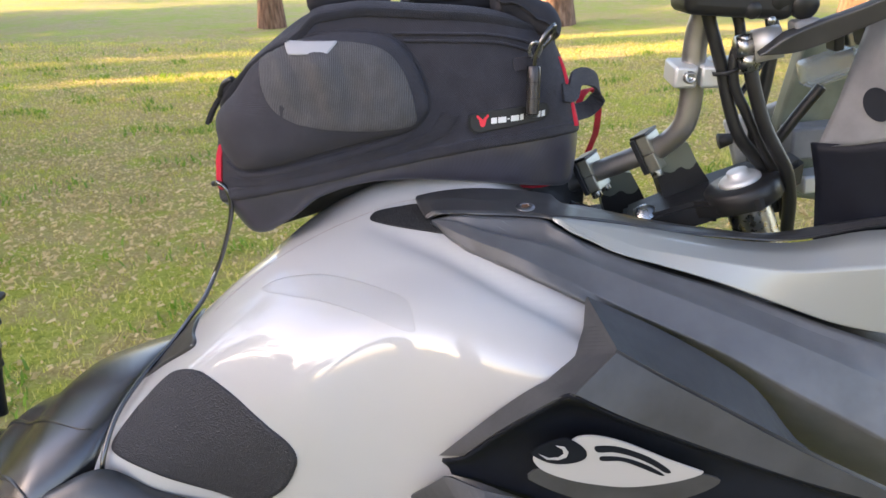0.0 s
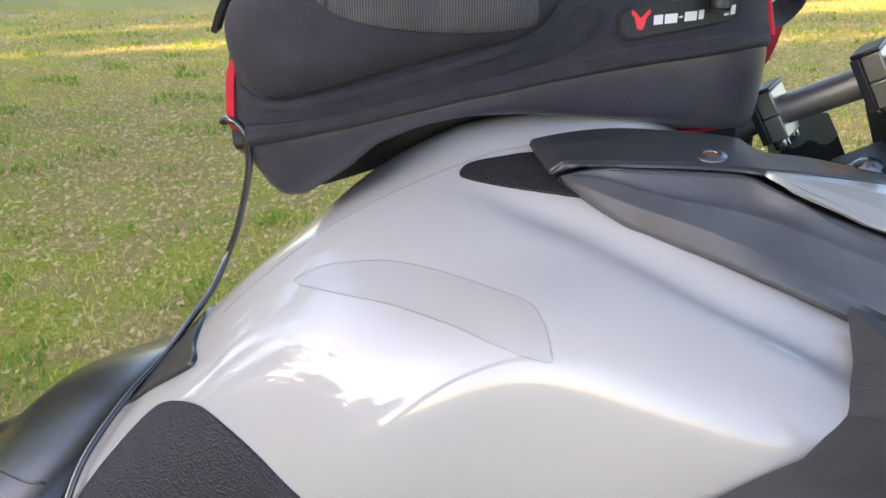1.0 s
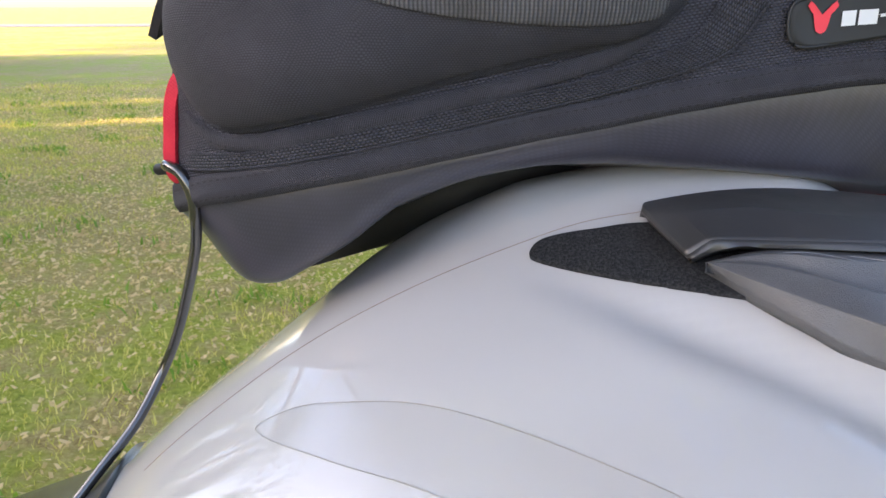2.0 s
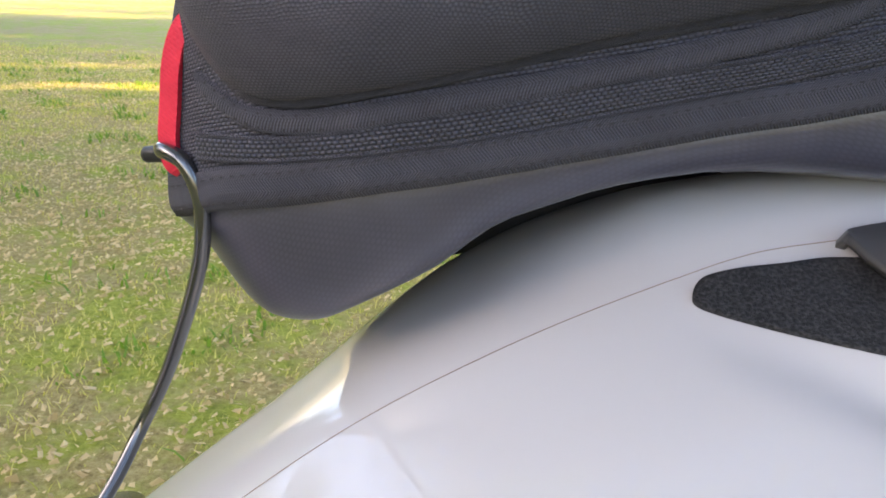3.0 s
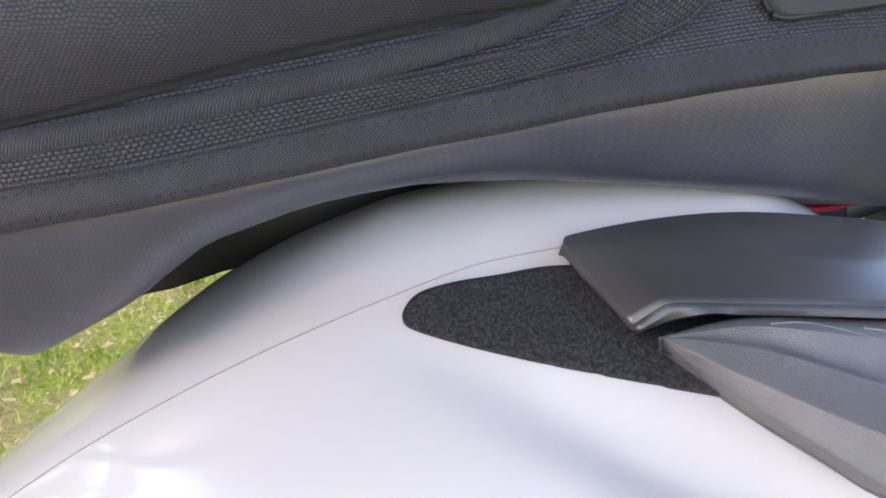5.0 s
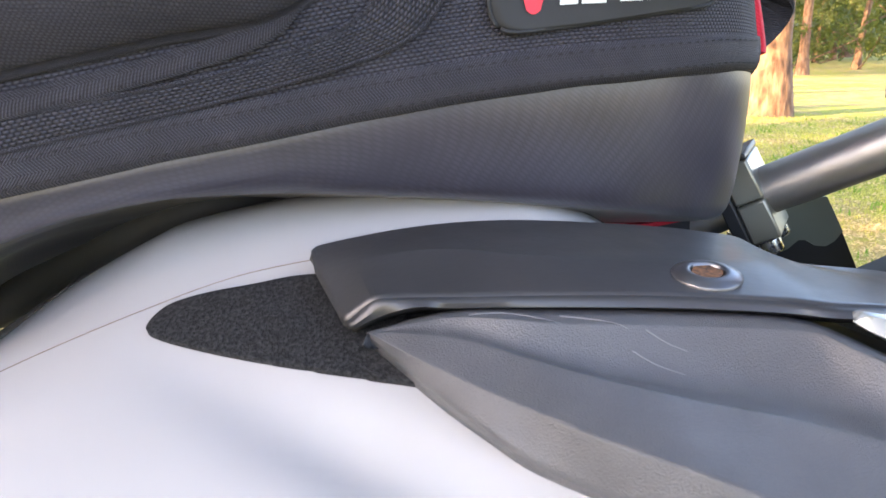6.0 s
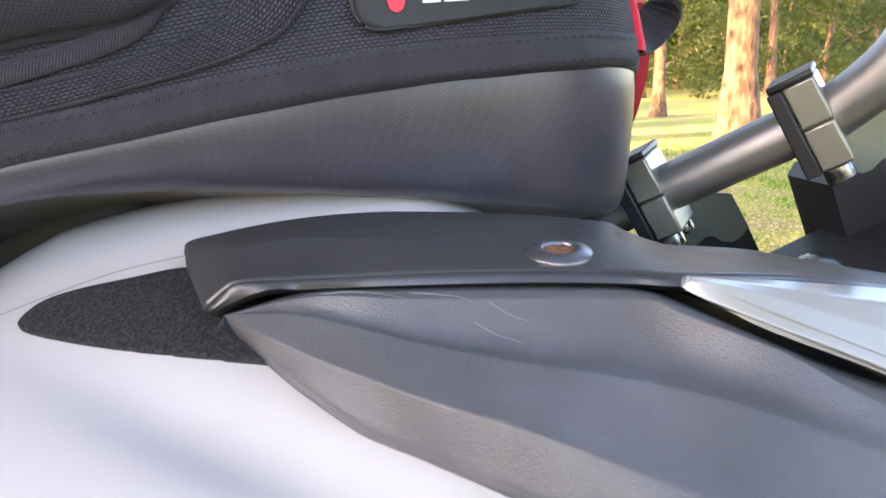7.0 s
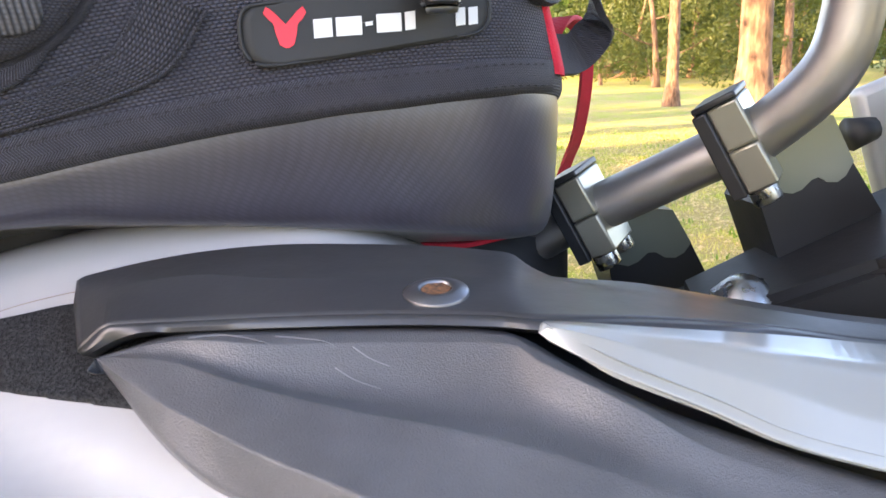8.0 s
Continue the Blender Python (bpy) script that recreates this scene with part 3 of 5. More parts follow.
solid(bp("trim_lip", creased(grid_mesh("trim_lip", lip_g), 25), TRIM, trim), 0.0004)
# added black sheet that stands for the shade inside the slot below the trim
bp("slot_shade_sheet", grid_mesh("slot_shade_sheet", loft([[(x, y + 0.004, z - 0.006) for x, y, z in A_TOP[1:]], [(x, y + 0.06, z - 0.004) for x, y, z in A_TOP[1:]]], 3, 60, spline, straight)), INSET, trim)
# flanged socket screw in the trim
sc = axis((0.0805, 0.672, 1.1139), (-0.02, -0.13, 0.98))
screw = bp("screw", grid_mesh("screw", disc([(0.0086, -0.003), (0.0090, 0.0), (0.0088, 0.0003), (0.0064, 0.0012), (0.0056, 0.0014), (0.0049, 0.0014), (0.0044, 0.0012), (0.0042, -0.0005)], sc), wrap=True), ZINC, trim, "dull flanged steel screw with a rusty hexagon socket")
bp("socket", prism([(0.0043 * math.cos(a), 0.0043 * math.sin(a)) for a in np.linspace(0, 2 * math.pi, 6, endpoint=False)], 0.0008, sc, 0), RUST, trim)

# silver painted fairing blade
S_UP = [(0.1030, 0.6455, 1.1126), (0.1048, 0.645, 1.1134), (0.1297, 0.6415, 1.1113), (0.1595, 0.6425, 1.1071), (0.1926, 0.647, 1.1004), (0.254, 0.652, 1.089), (0.317, 0.643, 1.088), (0.376, 0.625, 1.106), (0.45, 0.60, 1.115)]
S_CREASE = [(0.1024, 0.644, 1.1122), (0.1050, 0.641, 1.1132), (0.1174, 0.636, 1.1109), (0.1392, 0.630, 1.1042), (0.1557, 0.6258, 1.0992), (0.176, 0.622, 1.0925), (0.205, 0.617, 1.0885), (0.25, 0.609, 1.083), (0.30, 0.596, 1.081), (0.369, 0.583, 1.090), (0.45, 0.57, 1.09)]
S_LOW = [(0.1020, 0.643, 1.1112), (0.1045, 0.6395, 1.1098), (0.1162, 0.629, 1.1059), (0.136, 0.6225, 1.0981), (0.1509, 0.617, 1.0918), (0.171, 0.614, 1.0857), (0.190, 0.612, 1.081), (0.240, 0.603, 1.068), (0.290, 0.593, 1.052), (0.350, 0.584, 1.034), (0.45, 0.575, 1.02)]
S_TURN = [(x + 0.002, y + 0.008 * min(1, k / 3), z - 0.004 * min(1, k / 3)) for k, (x, y, z) in enumerate(S_LOW)]
silver_g = folded([S_UP, S_CREASE, S_LOW, S_TURN], (0.07, 0.10), 90)
solid(bp("fairing_blade", grid_mesh("fairing_blade", silver_g, flip=True), SILVER, label="silver painted fairing blade"), 0.003)

# faceted dark grey panel with its black inset
B_A, B_B, B_C, B_D = (0.122, 0.567, 1.069), (0.131, 0.487, 1.065), (0.099, 0.466, 1.044), (0.086, 0.507, 1.030)
lower = bp("lower_panel", grid_mesh("lower_panel", loft([[B_A, (0.118, 0.545, 1.055), (0.108, 0.522, 1.042), B_D], [B_A, B_B, (0.115, 0.476, 1.055), B_C]], 2, 24, straight, straight), smooth=False), FACET, label="faceted dark grey plastic lower panel")
solid(lower, 0.003)


def facet(name, upper, bottom, material, n=30, smooth=False, label=""):
    ob = bp(name, grid_mesh(name, loft([upper, bottom], 4, n, spline, straight), smooth=smooth), material, lower, label)
    return solid(ob, 0.003)


facet("edge_facet", [B_D, (0.070, 0.508, 1.019), (0.054, 0.510, 1.005), (0.032, 0.515, 0.982), (0.001, 0.524, 0.947)],
      [B_C, (0.086, 0.475, 1.032), (0.053, 0.490, 0.999), (0.035, 0.500, 0.977), (0.021, 0.510, 0.957)], FACET)
facet("upper_facet", [B_A, (0.186, 0.552, 1.043), (0.252, 0.538, 1.005), (0.297, 0.528, 0.952), (0.36, 0.53, 0.90)],
      [B_B, (0.165, 0.485, 1.045), (0.201, 0.485, 1.025), (0.278, 0.490, 0.978), (0.361, 0.500, 0.930)], FACET)
facet("front_facet", [B_B, (0.165, 0.485, 1.045), (0.201, 0.485, 1.025), (0.278, 0.490, 0.978), (0.361, 0.500, 0.930)],
      [B_C, (0.130, 0.469, 1.026), (0.170, 0.475, 1.005), (0.274, 0.485, 0.957), (0.364, 0.500, 0.918)], FACET)
solid(bp("black_inset", grid_mesh("black_inset", loft([
    [(0.004, 0.522, 0.946), (0.021, 0.511, 0.957), (0.053, 0.491, 0.998), (0.086, 0.477, 1.031), (0.099, 0.468, 1.043), (0.130, 0.471, 1.025), (0.170, 0.477, 1.004), (0.274, 0.487, 0.956), (0.364, 0.502, 0.917)],
    [(0.006, 0.524, 0.942), (0.025, 0.518, 0.948), (0.055, 0.508, 0.975), (0.086, 0.503, 0.998), (0.105, 0.500, 1.005), (0.135, 0.500, 0.998), (0.175, 0.500, 0.983), (0.274, 0.502, 0.945), (0.364, 0.506, 0.905)],
    [(0.010, 0.524, 0.937), (0.030, 0.520, 0.938), (0.058, 0.512, 0.940), (0.086, 0.507, 0.940), (0.110, 0.505, 0.938), (0.140, 0.503, 0.936), (0.180, 0.502, 0.930), (0.270, 0.498, 0.915), (0.364, 0.508, 0.89)],
    [(0.012, 0.525, 0.930), (0.034, 0.522, 0.925), (0.060, 0.516, 0.918), (0.090, 0.510, 0.910), (0.115, 0.506, 0.905), (0.145, 0.503, 0.90), (0.185, 0.500, 0.895), (0.27, 0.50, 0.88), (0.36, 0.51, 0.86)]], 14, 60)), INSET, lower, "deep black plastic inset"), 0.003)


def on_badge(x, z, lift=0.0):
    """A place on the badge's face, which leans back a little."""
    return (x, 0.4800 - 0.10 * (z - 0.965) - 0.02 * (x - 0.13) - lift, z)


badge_m = axis(on_badge(0, 0.965), (-0.02, -1, -0.10), (1, 0, 0))


def badge_piece(name, outline, depth, lift, material, n=48, smooth=True, label=""):
    o = spline([(x, 0, z) for x, z in outline], n, closed=True) if smooth else np.array([(x, 0, z) for x, z in outline])
    bm = prism([(x, z - 0.965) for x, _, z in o], depth, badge_m @ Matrix.Translation((0, 0, lift)), 0.0004)
    return bp(name, bm, material, lower, label)


badge_piece("badge_surround", [(0.0713, 0.9570), (0.0772, 0.9679), (0.1039, 0.9610), (0.1473, 0.9551), (0.1898, 0.9620), (0.2036, 0.9649), (0.2174, 0.9580), (0.2036, 0.9452), (0.1750, 0.9343), (0.1226, 0.9334)], 0.0012, -0.0006, FACET, label="grey plastic rim under the badge")
badge_piece("badge", [(0.0738, 0.9814), (0.0763, 0.9730), (0.0839, 0.9657), (0.1037, 0.9574), (0.1278, 0.9527), (0.1473, 0.9513), (0.1685, 0.9540), (0.1892, 0.9596), (0.2031, 0.9671), (0.1937, 0.9717), (0.1740, 0.9802), (0.1519, 0.9910), (0.1345, 0.9983), (0.1176, 1.0019), (0.1059, 1.0005), (0.0990, 0.9946), (0.0871, 0.9871)], 0.0015, 0.0, BADGEMAT, label="pale grey leaf-shaped badge")
badge_piece("badge_disc", [(0.0720, 0.9855), (0.0815, 0.9945), (0.0965, 1.0000), (0.1085, 0.9935), (0.1138, 0.9860), (0.1125, 0.9798), (0.1047, 0.9758), (0.0920, 0.9744), (0.0815, 0.9775)], 0.0008, 0.0015, INSET)
badge_piece("badge_ring", [(0.0779, 0.9849), (0.0852, 0.9810), (0.0928, 0.9817), (0.0965, 0.9852), (0.0954, 0.9895), (0.0901, 0.9931), (0.0965, 0.9923), (0.1001, 0.9869), (0.0988, 0.9818), (0.0930, 0.9790), (0.0841, 0.9794)], 0.0006, 0.0023, BADGEMAT, smooth=False)
badge_piece("badge_stripe", [(0.1192, 0.9921), (0.1350, 0.9924), (0.1545, 0.9855), (0.1680, 0.9774), (0.1784, 0.9680), (0.1748, 0.9668), (0.1641, 0.9745), (0.1485, 0.9826), (0.1334, 0.9869), (0.1217, 0.9867)], 0.0008, 0.0015, INSET)
badge_piece("badge_stripe", [(0.1241, 0.9822), (0.1401, 0.9819), (0.1577, 0.9755), (0.1737, 0.9649), (0.1707, 0.9644), (0.1560, 0.9716), (0.1405, 0.9781), (0.1248, 0.9784)], 0.0008, 0.0015, INSET)

# further panels under the badge and under the tank
solid(bp("belly_panel", grid_mesh("belly_panel", loft([[(-0.022, 0.522, 0.909), (0.008, 0.515, 0.935), (0.037, 0.502, 0.930), (0.10, 0.495, 0.915), (0.25, 0.495, 0.90)],
     [(-0.02, 0.522, 0.900), (0.015, 0.505, 0.920), (0.040, 0.490, 0.915), (0.10, 0.480, 0.895), (0.25, 0.48, 0.87)],
     [(-0.02, 0.53, 0.80), (0.02, 0.51, 0.80), (0.05, 0.50, 0.79), (0.12, 0.49, 0.78), (0.26, 0.49, 0.77)]], 10, 40, straight, straight), smooth=False), FACET, label="dark grey plastic belly panel"), 0.003)
solid(bp("frame_cover", grid_mesh("frame_cover", loft([[(-0.37, 0.575, 0.865), (-0.318, 0.585, 0.885), (-0.27, 0.585, 0.860), (-0.17, 0.575, 0.835), (-0.05, 0.56, 0.80)],
     [(-0.39, 0.560, 0.84), (-0.325, 0.565, 0.860), (-0.27, 0.565, 0.838), (-0.17, 0.555, 0.815), (-0.05, 0.545, 0.78)],
     [(-0.40, 0.55, 0.60), (-0.33, 0.55, 0.60), (-0.27, 0.55, 0.60), (-0.17, 0.55, 0.60), (-0.05, 0.55, 0.60)]], 16, 40)), TRIM, label="satin black plastic frame cover"), 0.003)

# seat
seat_rows = []
for x, mid, w, edge, top in ((-0.302, 0.772, 0.10, 0.905, 0.931), (-0.328, 0.770, 0.165, 0.880, 0.940), (-0.385, 0.765, 0.20, 0.845, 0.914), (-0.420, 0.762, 0.205, 0.822, 0.890), (-0.442, 0.76, 0.207, 0.812, 0.870), (-0.48, 0.755, 0.212, 0.790, 0.853), (-0.53, 0.745, 0.215, 0.765, 0.800), (-0.66, 0.74, 0.22, 0.75, 0.79), (-0.85, 0.74, 0.2, 0.78, 0.80)):
    seat_rows.append([(x + 0.035 * (1 - abs(k)) * (x > -0.35), mid + k * w, z - 0.42 * max(0, k * w + 0.02)) for k, z in ((-0.92, edge - 0.06), (-1.0, edge), (-0.88, edge + 0.55 * (top - edge)), (-0.60, edge + 0.88 * (top - edge)), (-0.25, top), (0.0, top),
                                                          (0.3, top), (0.62, edge + 0.92 * (top - edge)), (0.90, edge + 0.55 * (top - edge)), (1.0, edge), (0.92, edge - 0.05))])
seat_me = grid_mesh("seat", loft(seat_rows, 80, 70), flip=True)
seat_bvh = tree_of(seat_me)
seat = bp("seat", seat_me, LEATHER, label="smooth black leather seat with stitched seams")
for pts in ([(-0.5165, 0.7273, 0.8205), (-0.4728, 0.7034, 0.8545), (-0.4195, 0.6615, 0.886), (-0.3797, 0.6338, 0.8999), (-0.3523, 0.6194, 0.904), (-0.3396, 0.6186, 0.9046)], [(-0.4379, 0.6045, 0.8629), (-0.414, 0.5888, 0.8688), (-0.3935, 0.5744, 0.8653), (-0.3887, 0.5704, 0.8607)]):
    line = []
    for p in spline(pts, 30):
        q, nrm, _, _ = seat_bvh.find_nearest(Vector(p))
        line.append(q + (nrm if nrm.z > 0 else -nrm) * 0.0005)
    bp("piping", tube("piping", line, (0.0028, 0.0009), 8, 40), LEATHER, seat)

# luggage rack behind the seat
rack = bp("rack", tube("rack", [(-0.668, 0.95, 0.70), (-0.662, 0.95, 0.76), (-0.652, 0.95, 0.82), (-0.652, 0.95, 0.865), (-0.676, 0.95, 0.892), (-0.814, 0.95, 0.90)], 0.009), DARK, label="black tubular luggage rack")
bp("rack_bracket", block((-0.650, 0.945, 0.898), (0.062, 0.026, 0.010), pose(0, 0, 0, 0, 8, 0), 0.004), DARK, rack)
bp("rack_bracket", block((-0.660, 0.945, 0.858), (0.045, 0.030, 0.032), pose(0, 0, 0, 0, -10, 0), 0.005), DARK, rack)
bp("rack_bracket", block((-0.664, 0.945, 0.800), (0.030, 0.026, 0.045), pose(0, 0, 0, 0, -6, 0), 0.004), DARK, rack)
bp("rack_stay", tube("rack_stay", [(-0.69, 0.935, 0.812), (-0.66, 0.935, 0.815), (-0.634, 0.935, 0.825)], 0.006, 10, 16), STEEL, rack, "chromed stay")
bp("rack_bolt", grid_mesh("rack_bolt", disc([(0.0, 0.006), (0.006, 0.006), (0.007, 0.0)], axis((-0.650, 0.929, 0.850), (0, -1, 0)), 12)[::-1], wrap=True), STEEL, rack)

# steering: handlebar, clamps, top yoke, fork caps
BAR_N, BAR_F = Vector((0.213, 0.788, 1.132)), Vector((0.160, 0.828, 1.097))
along = (BAR_N - BAR_F).normalized()
bar_pts = [BAR_F - along * 0.16 + Vector((0, 0, 0.06)), BAR_F - along * 0.055, BAR_F, BAR_N, BAR_N + along * 0.018, (0.243, 0.760, 1.166), (0.2475, 0.755, 1.195), (0.245, 0.751, 1.225), (0.246, 0.745, 1.27), (0.262, 0.72, 1.33), (0.30, 0.66, 1.36), (0.35, 0.55, 1.37), (0.39, 0.44, 1.37)]
handlebar = bp("handlebar", tube("handlebar", bar_pts, 0.0112, 20, 120), BARMAT, label="titanium grey tubular handlebar turned to full lock")


def clamp(c):
    """A two-piece bar clamp: cap, saddle, split and bolts, square to the bar, on its riser."""
    up = Vector((-0.45, 0.20, 0.87))
    up = (up - along * up.dot(along)).normalized()
    fwd = along.cross(up)
    m = Matrix((fwd, along, up)).transposed().to_4x4()
    for k in (1, -1):
        bp("bar_clamp", block(c + up * k * 0.0097 + along * 0.003, (0.030, 0.013, 0.0190), m, 0.0012), ALLOY, handlebar, "machined alloy bar clamp with black edges")
    bp("clamp_cover", block(c - along * 0.0065, (0.0345, 0.006, 0.0384), m, 0.0008), DARK, handlebar)
    bp("clamp_cap", block(c + up * 0.0208 + along * 0.0005, (0.0315, 0.0185, 0.0030), m, 0.0008), DARK, handlebar)
    for k in (-1, 1):
        bp("clamp_bolt", grid_mesh("clamp_bolt", disc([(0.0, 0.004), (0.0028, 0.004), (0.003, 0.0065), (0.0055, 0.0065), (0.006, 0.0055), (0.006, 0.0)], Matrix.Translation(c - up * 0.0190 + fwd * k * 0.0115 + along * 0.002) @ m @ pose(0, 0, 0, 180), 16)[::-1], wrap=True), STEEL, handlebar)


clamp(BAR_N + along * 0.010)
clamp(BAR_F + along * 0.010)


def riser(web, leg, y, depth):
    """A riser: its polished upper web, coloured grey-green for mirrored grass, with a wavy edge, and the black leg
    under it, given as outlines of x and z.
    """
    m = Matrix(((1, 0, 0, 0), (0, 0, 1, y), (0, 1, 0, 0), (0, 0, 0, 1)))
    bp("riser_web", prism(web, depth, m, 0.0), WEBMAT, handlebar, "polished alloy web of the riser, grass reflection in its colour")
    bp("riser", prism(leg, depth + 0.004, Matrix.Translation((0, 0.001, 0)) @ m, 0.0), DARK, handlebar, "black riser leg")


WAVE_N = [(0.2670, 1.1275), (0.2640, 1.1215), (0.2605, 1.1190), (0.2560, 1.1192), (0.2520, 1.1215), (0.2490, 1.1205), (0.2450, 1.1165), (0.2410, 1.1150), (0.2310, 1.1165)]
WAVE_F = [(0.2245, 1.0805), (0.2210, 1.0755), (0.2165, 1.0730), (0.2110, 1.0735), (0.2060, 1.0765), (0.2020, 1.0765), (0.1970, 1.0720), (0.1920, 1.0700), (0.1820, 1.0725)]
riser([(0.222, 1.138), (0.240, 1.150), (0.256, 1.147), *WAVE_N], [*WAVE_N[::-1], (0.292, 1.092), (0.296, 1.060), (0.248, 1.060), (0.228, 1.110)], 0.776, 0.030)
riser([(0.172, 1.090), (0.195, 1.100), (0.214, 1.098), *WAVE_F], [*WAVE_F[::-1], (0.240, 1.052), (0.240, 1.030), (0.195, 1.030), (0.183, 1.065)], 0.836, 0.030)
# near fork cap and its stanchion
fk = axis((0.299, 0.735, 1.118), (-0.38, 0.06, 0.92))
bp("fork_clamp", grid_mesh("fork_clamp", disc([(0.0, 0.0), (0.034, 0.0), (0.037, -0.004), (0.037, -0.020), (0.030, -0.024), (0.0, -0.024)], fk, 36)[::-1], wrap=True), DARK, handlebar)
bp("fork_cap", grid_mesh("fork_cap", disc([(0.0, 0.012), (0.0095, 0.012), (0.0105, 0.011), (0.011, 0.006), (0.018, 0.005), (0.0205, 0.0025), (0.021, -0.002), (0.0, -0.002)], fk, 36)[::-1], wrap=True), CAST, handlebar, "polished fork cap nut")
bp("stanchion", grid_mesh("stanchion", disc([(0.0215, -0.02), (0.0215, -0.30)], fk, 30)[::-1], wrap=True), STEEL, handlebar)
bp("yoke_arm", prism([(-0.10, -0.028), (0.0, -0.036), (0.03, -0.025), (0.036, 0.0), (0.03, 0.025), (0.0, 0.036), (-0.10, 0.028)], 0.016, fk @ Matrix.Translation((0, 0, -0.022)) @ pose(0, 0, 0, 0, 0, -48), 0.004), DARK, handlebar)
# mirror clamp round the upright of the bar
mk = axis((0.246, 0.7505, 1.2225), (0.0, -0.08, 1))
for k in (-1, 1):
    bp("mirror_clamp", block((mk @ Vector((k * 0.0125, 0, 0)))[:], (0.022, 0.042, 0.021), mk.to_3x3().to_4x4(), 0.003), CAST, handlebar, "bead-blasted alloy clamp on the handlebar")
bp("mirror_clamp_arm", block((mk @ Vector((0.036, 0.004, 0.006)))[:], (0.042, 0.018, 0.016), mk.to_3x3().to_4x4(), 0.003), CAST, handlebar)
bp("clamp_bolt", grid_mesh("clamp_bolt", disc([(0.0, 0.004), (0.003, 0.004), (0.0032, 0.007), (0.0055, 0.007), (0.006, 0.0)], axis((0.236, 0.729, 1.2215), (0, -1, 0.1)), 16)[::-1], wrap=True), STEEL, handlebar)

# hoses and cables by the bar
for pts, r in (([(0.238, 0.73, 1.32), (0.244, 0.73, 1.29), (0.249, 0.73, 1.274), (0.264, 0.73, 1.234), (0.278, 0.73, 1.191), (0.290, 0.73, 1.165), (0.310, 0.735, 1.142), (0.329, 0.745, 1.123), (0.35, 0.76, 1.08)], 0.0062),
               ([(0.266, 0.722, 1.29), (0.276, 0.722, 1.262), (0.273, 0.722, 1.238), (0.277, 0.722, 1.214), (0.291, 0.722, 1.189), (0.308, 0.725, 1.16), (0.325, 0.73, 1.136), (0.342, 0.74, 1.113), (0.36, 0.76, 1.07)], 0.0050),
               ([(0.284, 0.712, 1.236), (0.295, 0.712, 1.204), (0.308, 0.712, 1.175), (0.325, 0.715, 1.149), (0.336, 0.72, 1.133), (0.348, 0.73, 1.104), (0.36, 0.75, 1.06)], 0.0066),
               ([(0.318, 0.765, 1.275), (0.324, 0.765, 1.25), (0.322, 0.765, 1.21), (0.318, 0.765, 1.17), (0.322, 0.77, 1.13)], 0.0064),
               ([(0.286, 0.735, 1.20), (0.302, 0.74, 1.225), (0.318, 0.75, 1.245)], 0.0028),
               ([(0.366, 0.74, 1.21), (0.352, 0.745, 1.185), (0.336, 0.75, 1.155)], 0.0055)):
    bp("hose", tube("hose", pts, r, 12, 60), HOSEMAT, handlebar, "black rubber hose")
bp("cable_tie", grid_mesh("cable_tie", disc([(0.0115, -0.0018), (0.0125, -0.0018), (0.0125, 0.0018), (0.0115, 0.0018)], axis((0.269, 0.727, 1.228), (0.3, 0.0, -1)), 20), wrap=True), RUBBER, handlebar)
bp("hose_end", tube("hose_end", [(0.276, 0.712, 1.262), (0.280, 0.712, 1.248), (0.2855, 0.712, 1.230)], 0.0076, 14, 8), STEEL, handlebar)
bp("hose_nut", tube("hose_nut", [(0.2815, 0.712, 1.244), (0.2845, 0.712, 1.233)], 0.0094, 6), STEEL, handlebar)
bp("banjo", tube("banjo", [(0.270, 0.712, 1.250), (0.284, 0.712, 1.252)], 0.0105, 14), STEEL, handlebar)
bp("banjo_bolt", tube("banjo_bolt", [(0.284, 0.708, 1.2515), (0.306, 0.704, 1.257)], 0.0158, 6), CAST, handlebar, "hexagonal alloy banjo bolt")
switch_box = bp("switch_box", block((0.262, 0.715, 1.300), (0.095, 0.06, 0.044), pose(0, 0, 0, 0, 4, 0), 0.009, 3), DARK, handlebar, "black switch box")
for x, z, r in ((0.272, 1.285, 0.008), (0.294, 1.292, 0.010), (0.316, 1.288, 0.012)):
    bp("switch_knob", grid_mesh("switch_knob", disc([(0.0, 0.006), (r * 0.7, 0.006), (r, 0.003), (r, -0.012)], axis((x, 0.690, z), (0.1, -1, -0.15)), 18)[::-1], wrap=True), DARK, switch_box)
bp("switch_screw", grid_mesh("switch_screw", disc([(0.0, 0.002), (0.003, 0.002), (0.004, 0.0)], axis((0.287, 0.682, 1.276), (0, -1, -0.1)), 12)[::-1], wrap=True), STEEL, switch_box)
bp("switch_cap", block((0.318, 0.69, 1.272), (0.022, 0.02, 0.010), pose(0, 0, 0, 0, -10, 0), 0.003), GREYP, switch_box)
beam = bp("hand_guard", grid_mesh("hand_guard", loft([[(0.280, 0.682, 1.246), (0.315, 0.68, 1.250), (0.36, 0.67, 1.270), (0.42, 0.65, 1.302), (0.52, 0.60, 1.35)], [(0.300, 0.676, 1.262), (0.325, 0.674, 1.275), (0.36, 0.665, 1.290), (0.42, 0.645, 1.322), (0.52, 0.595, 1.37)]], 6, 40, spline, straight)), TRIM, handlebar, "black plastic hand guard arm")
solid(beam, 0.010, 0.0015)

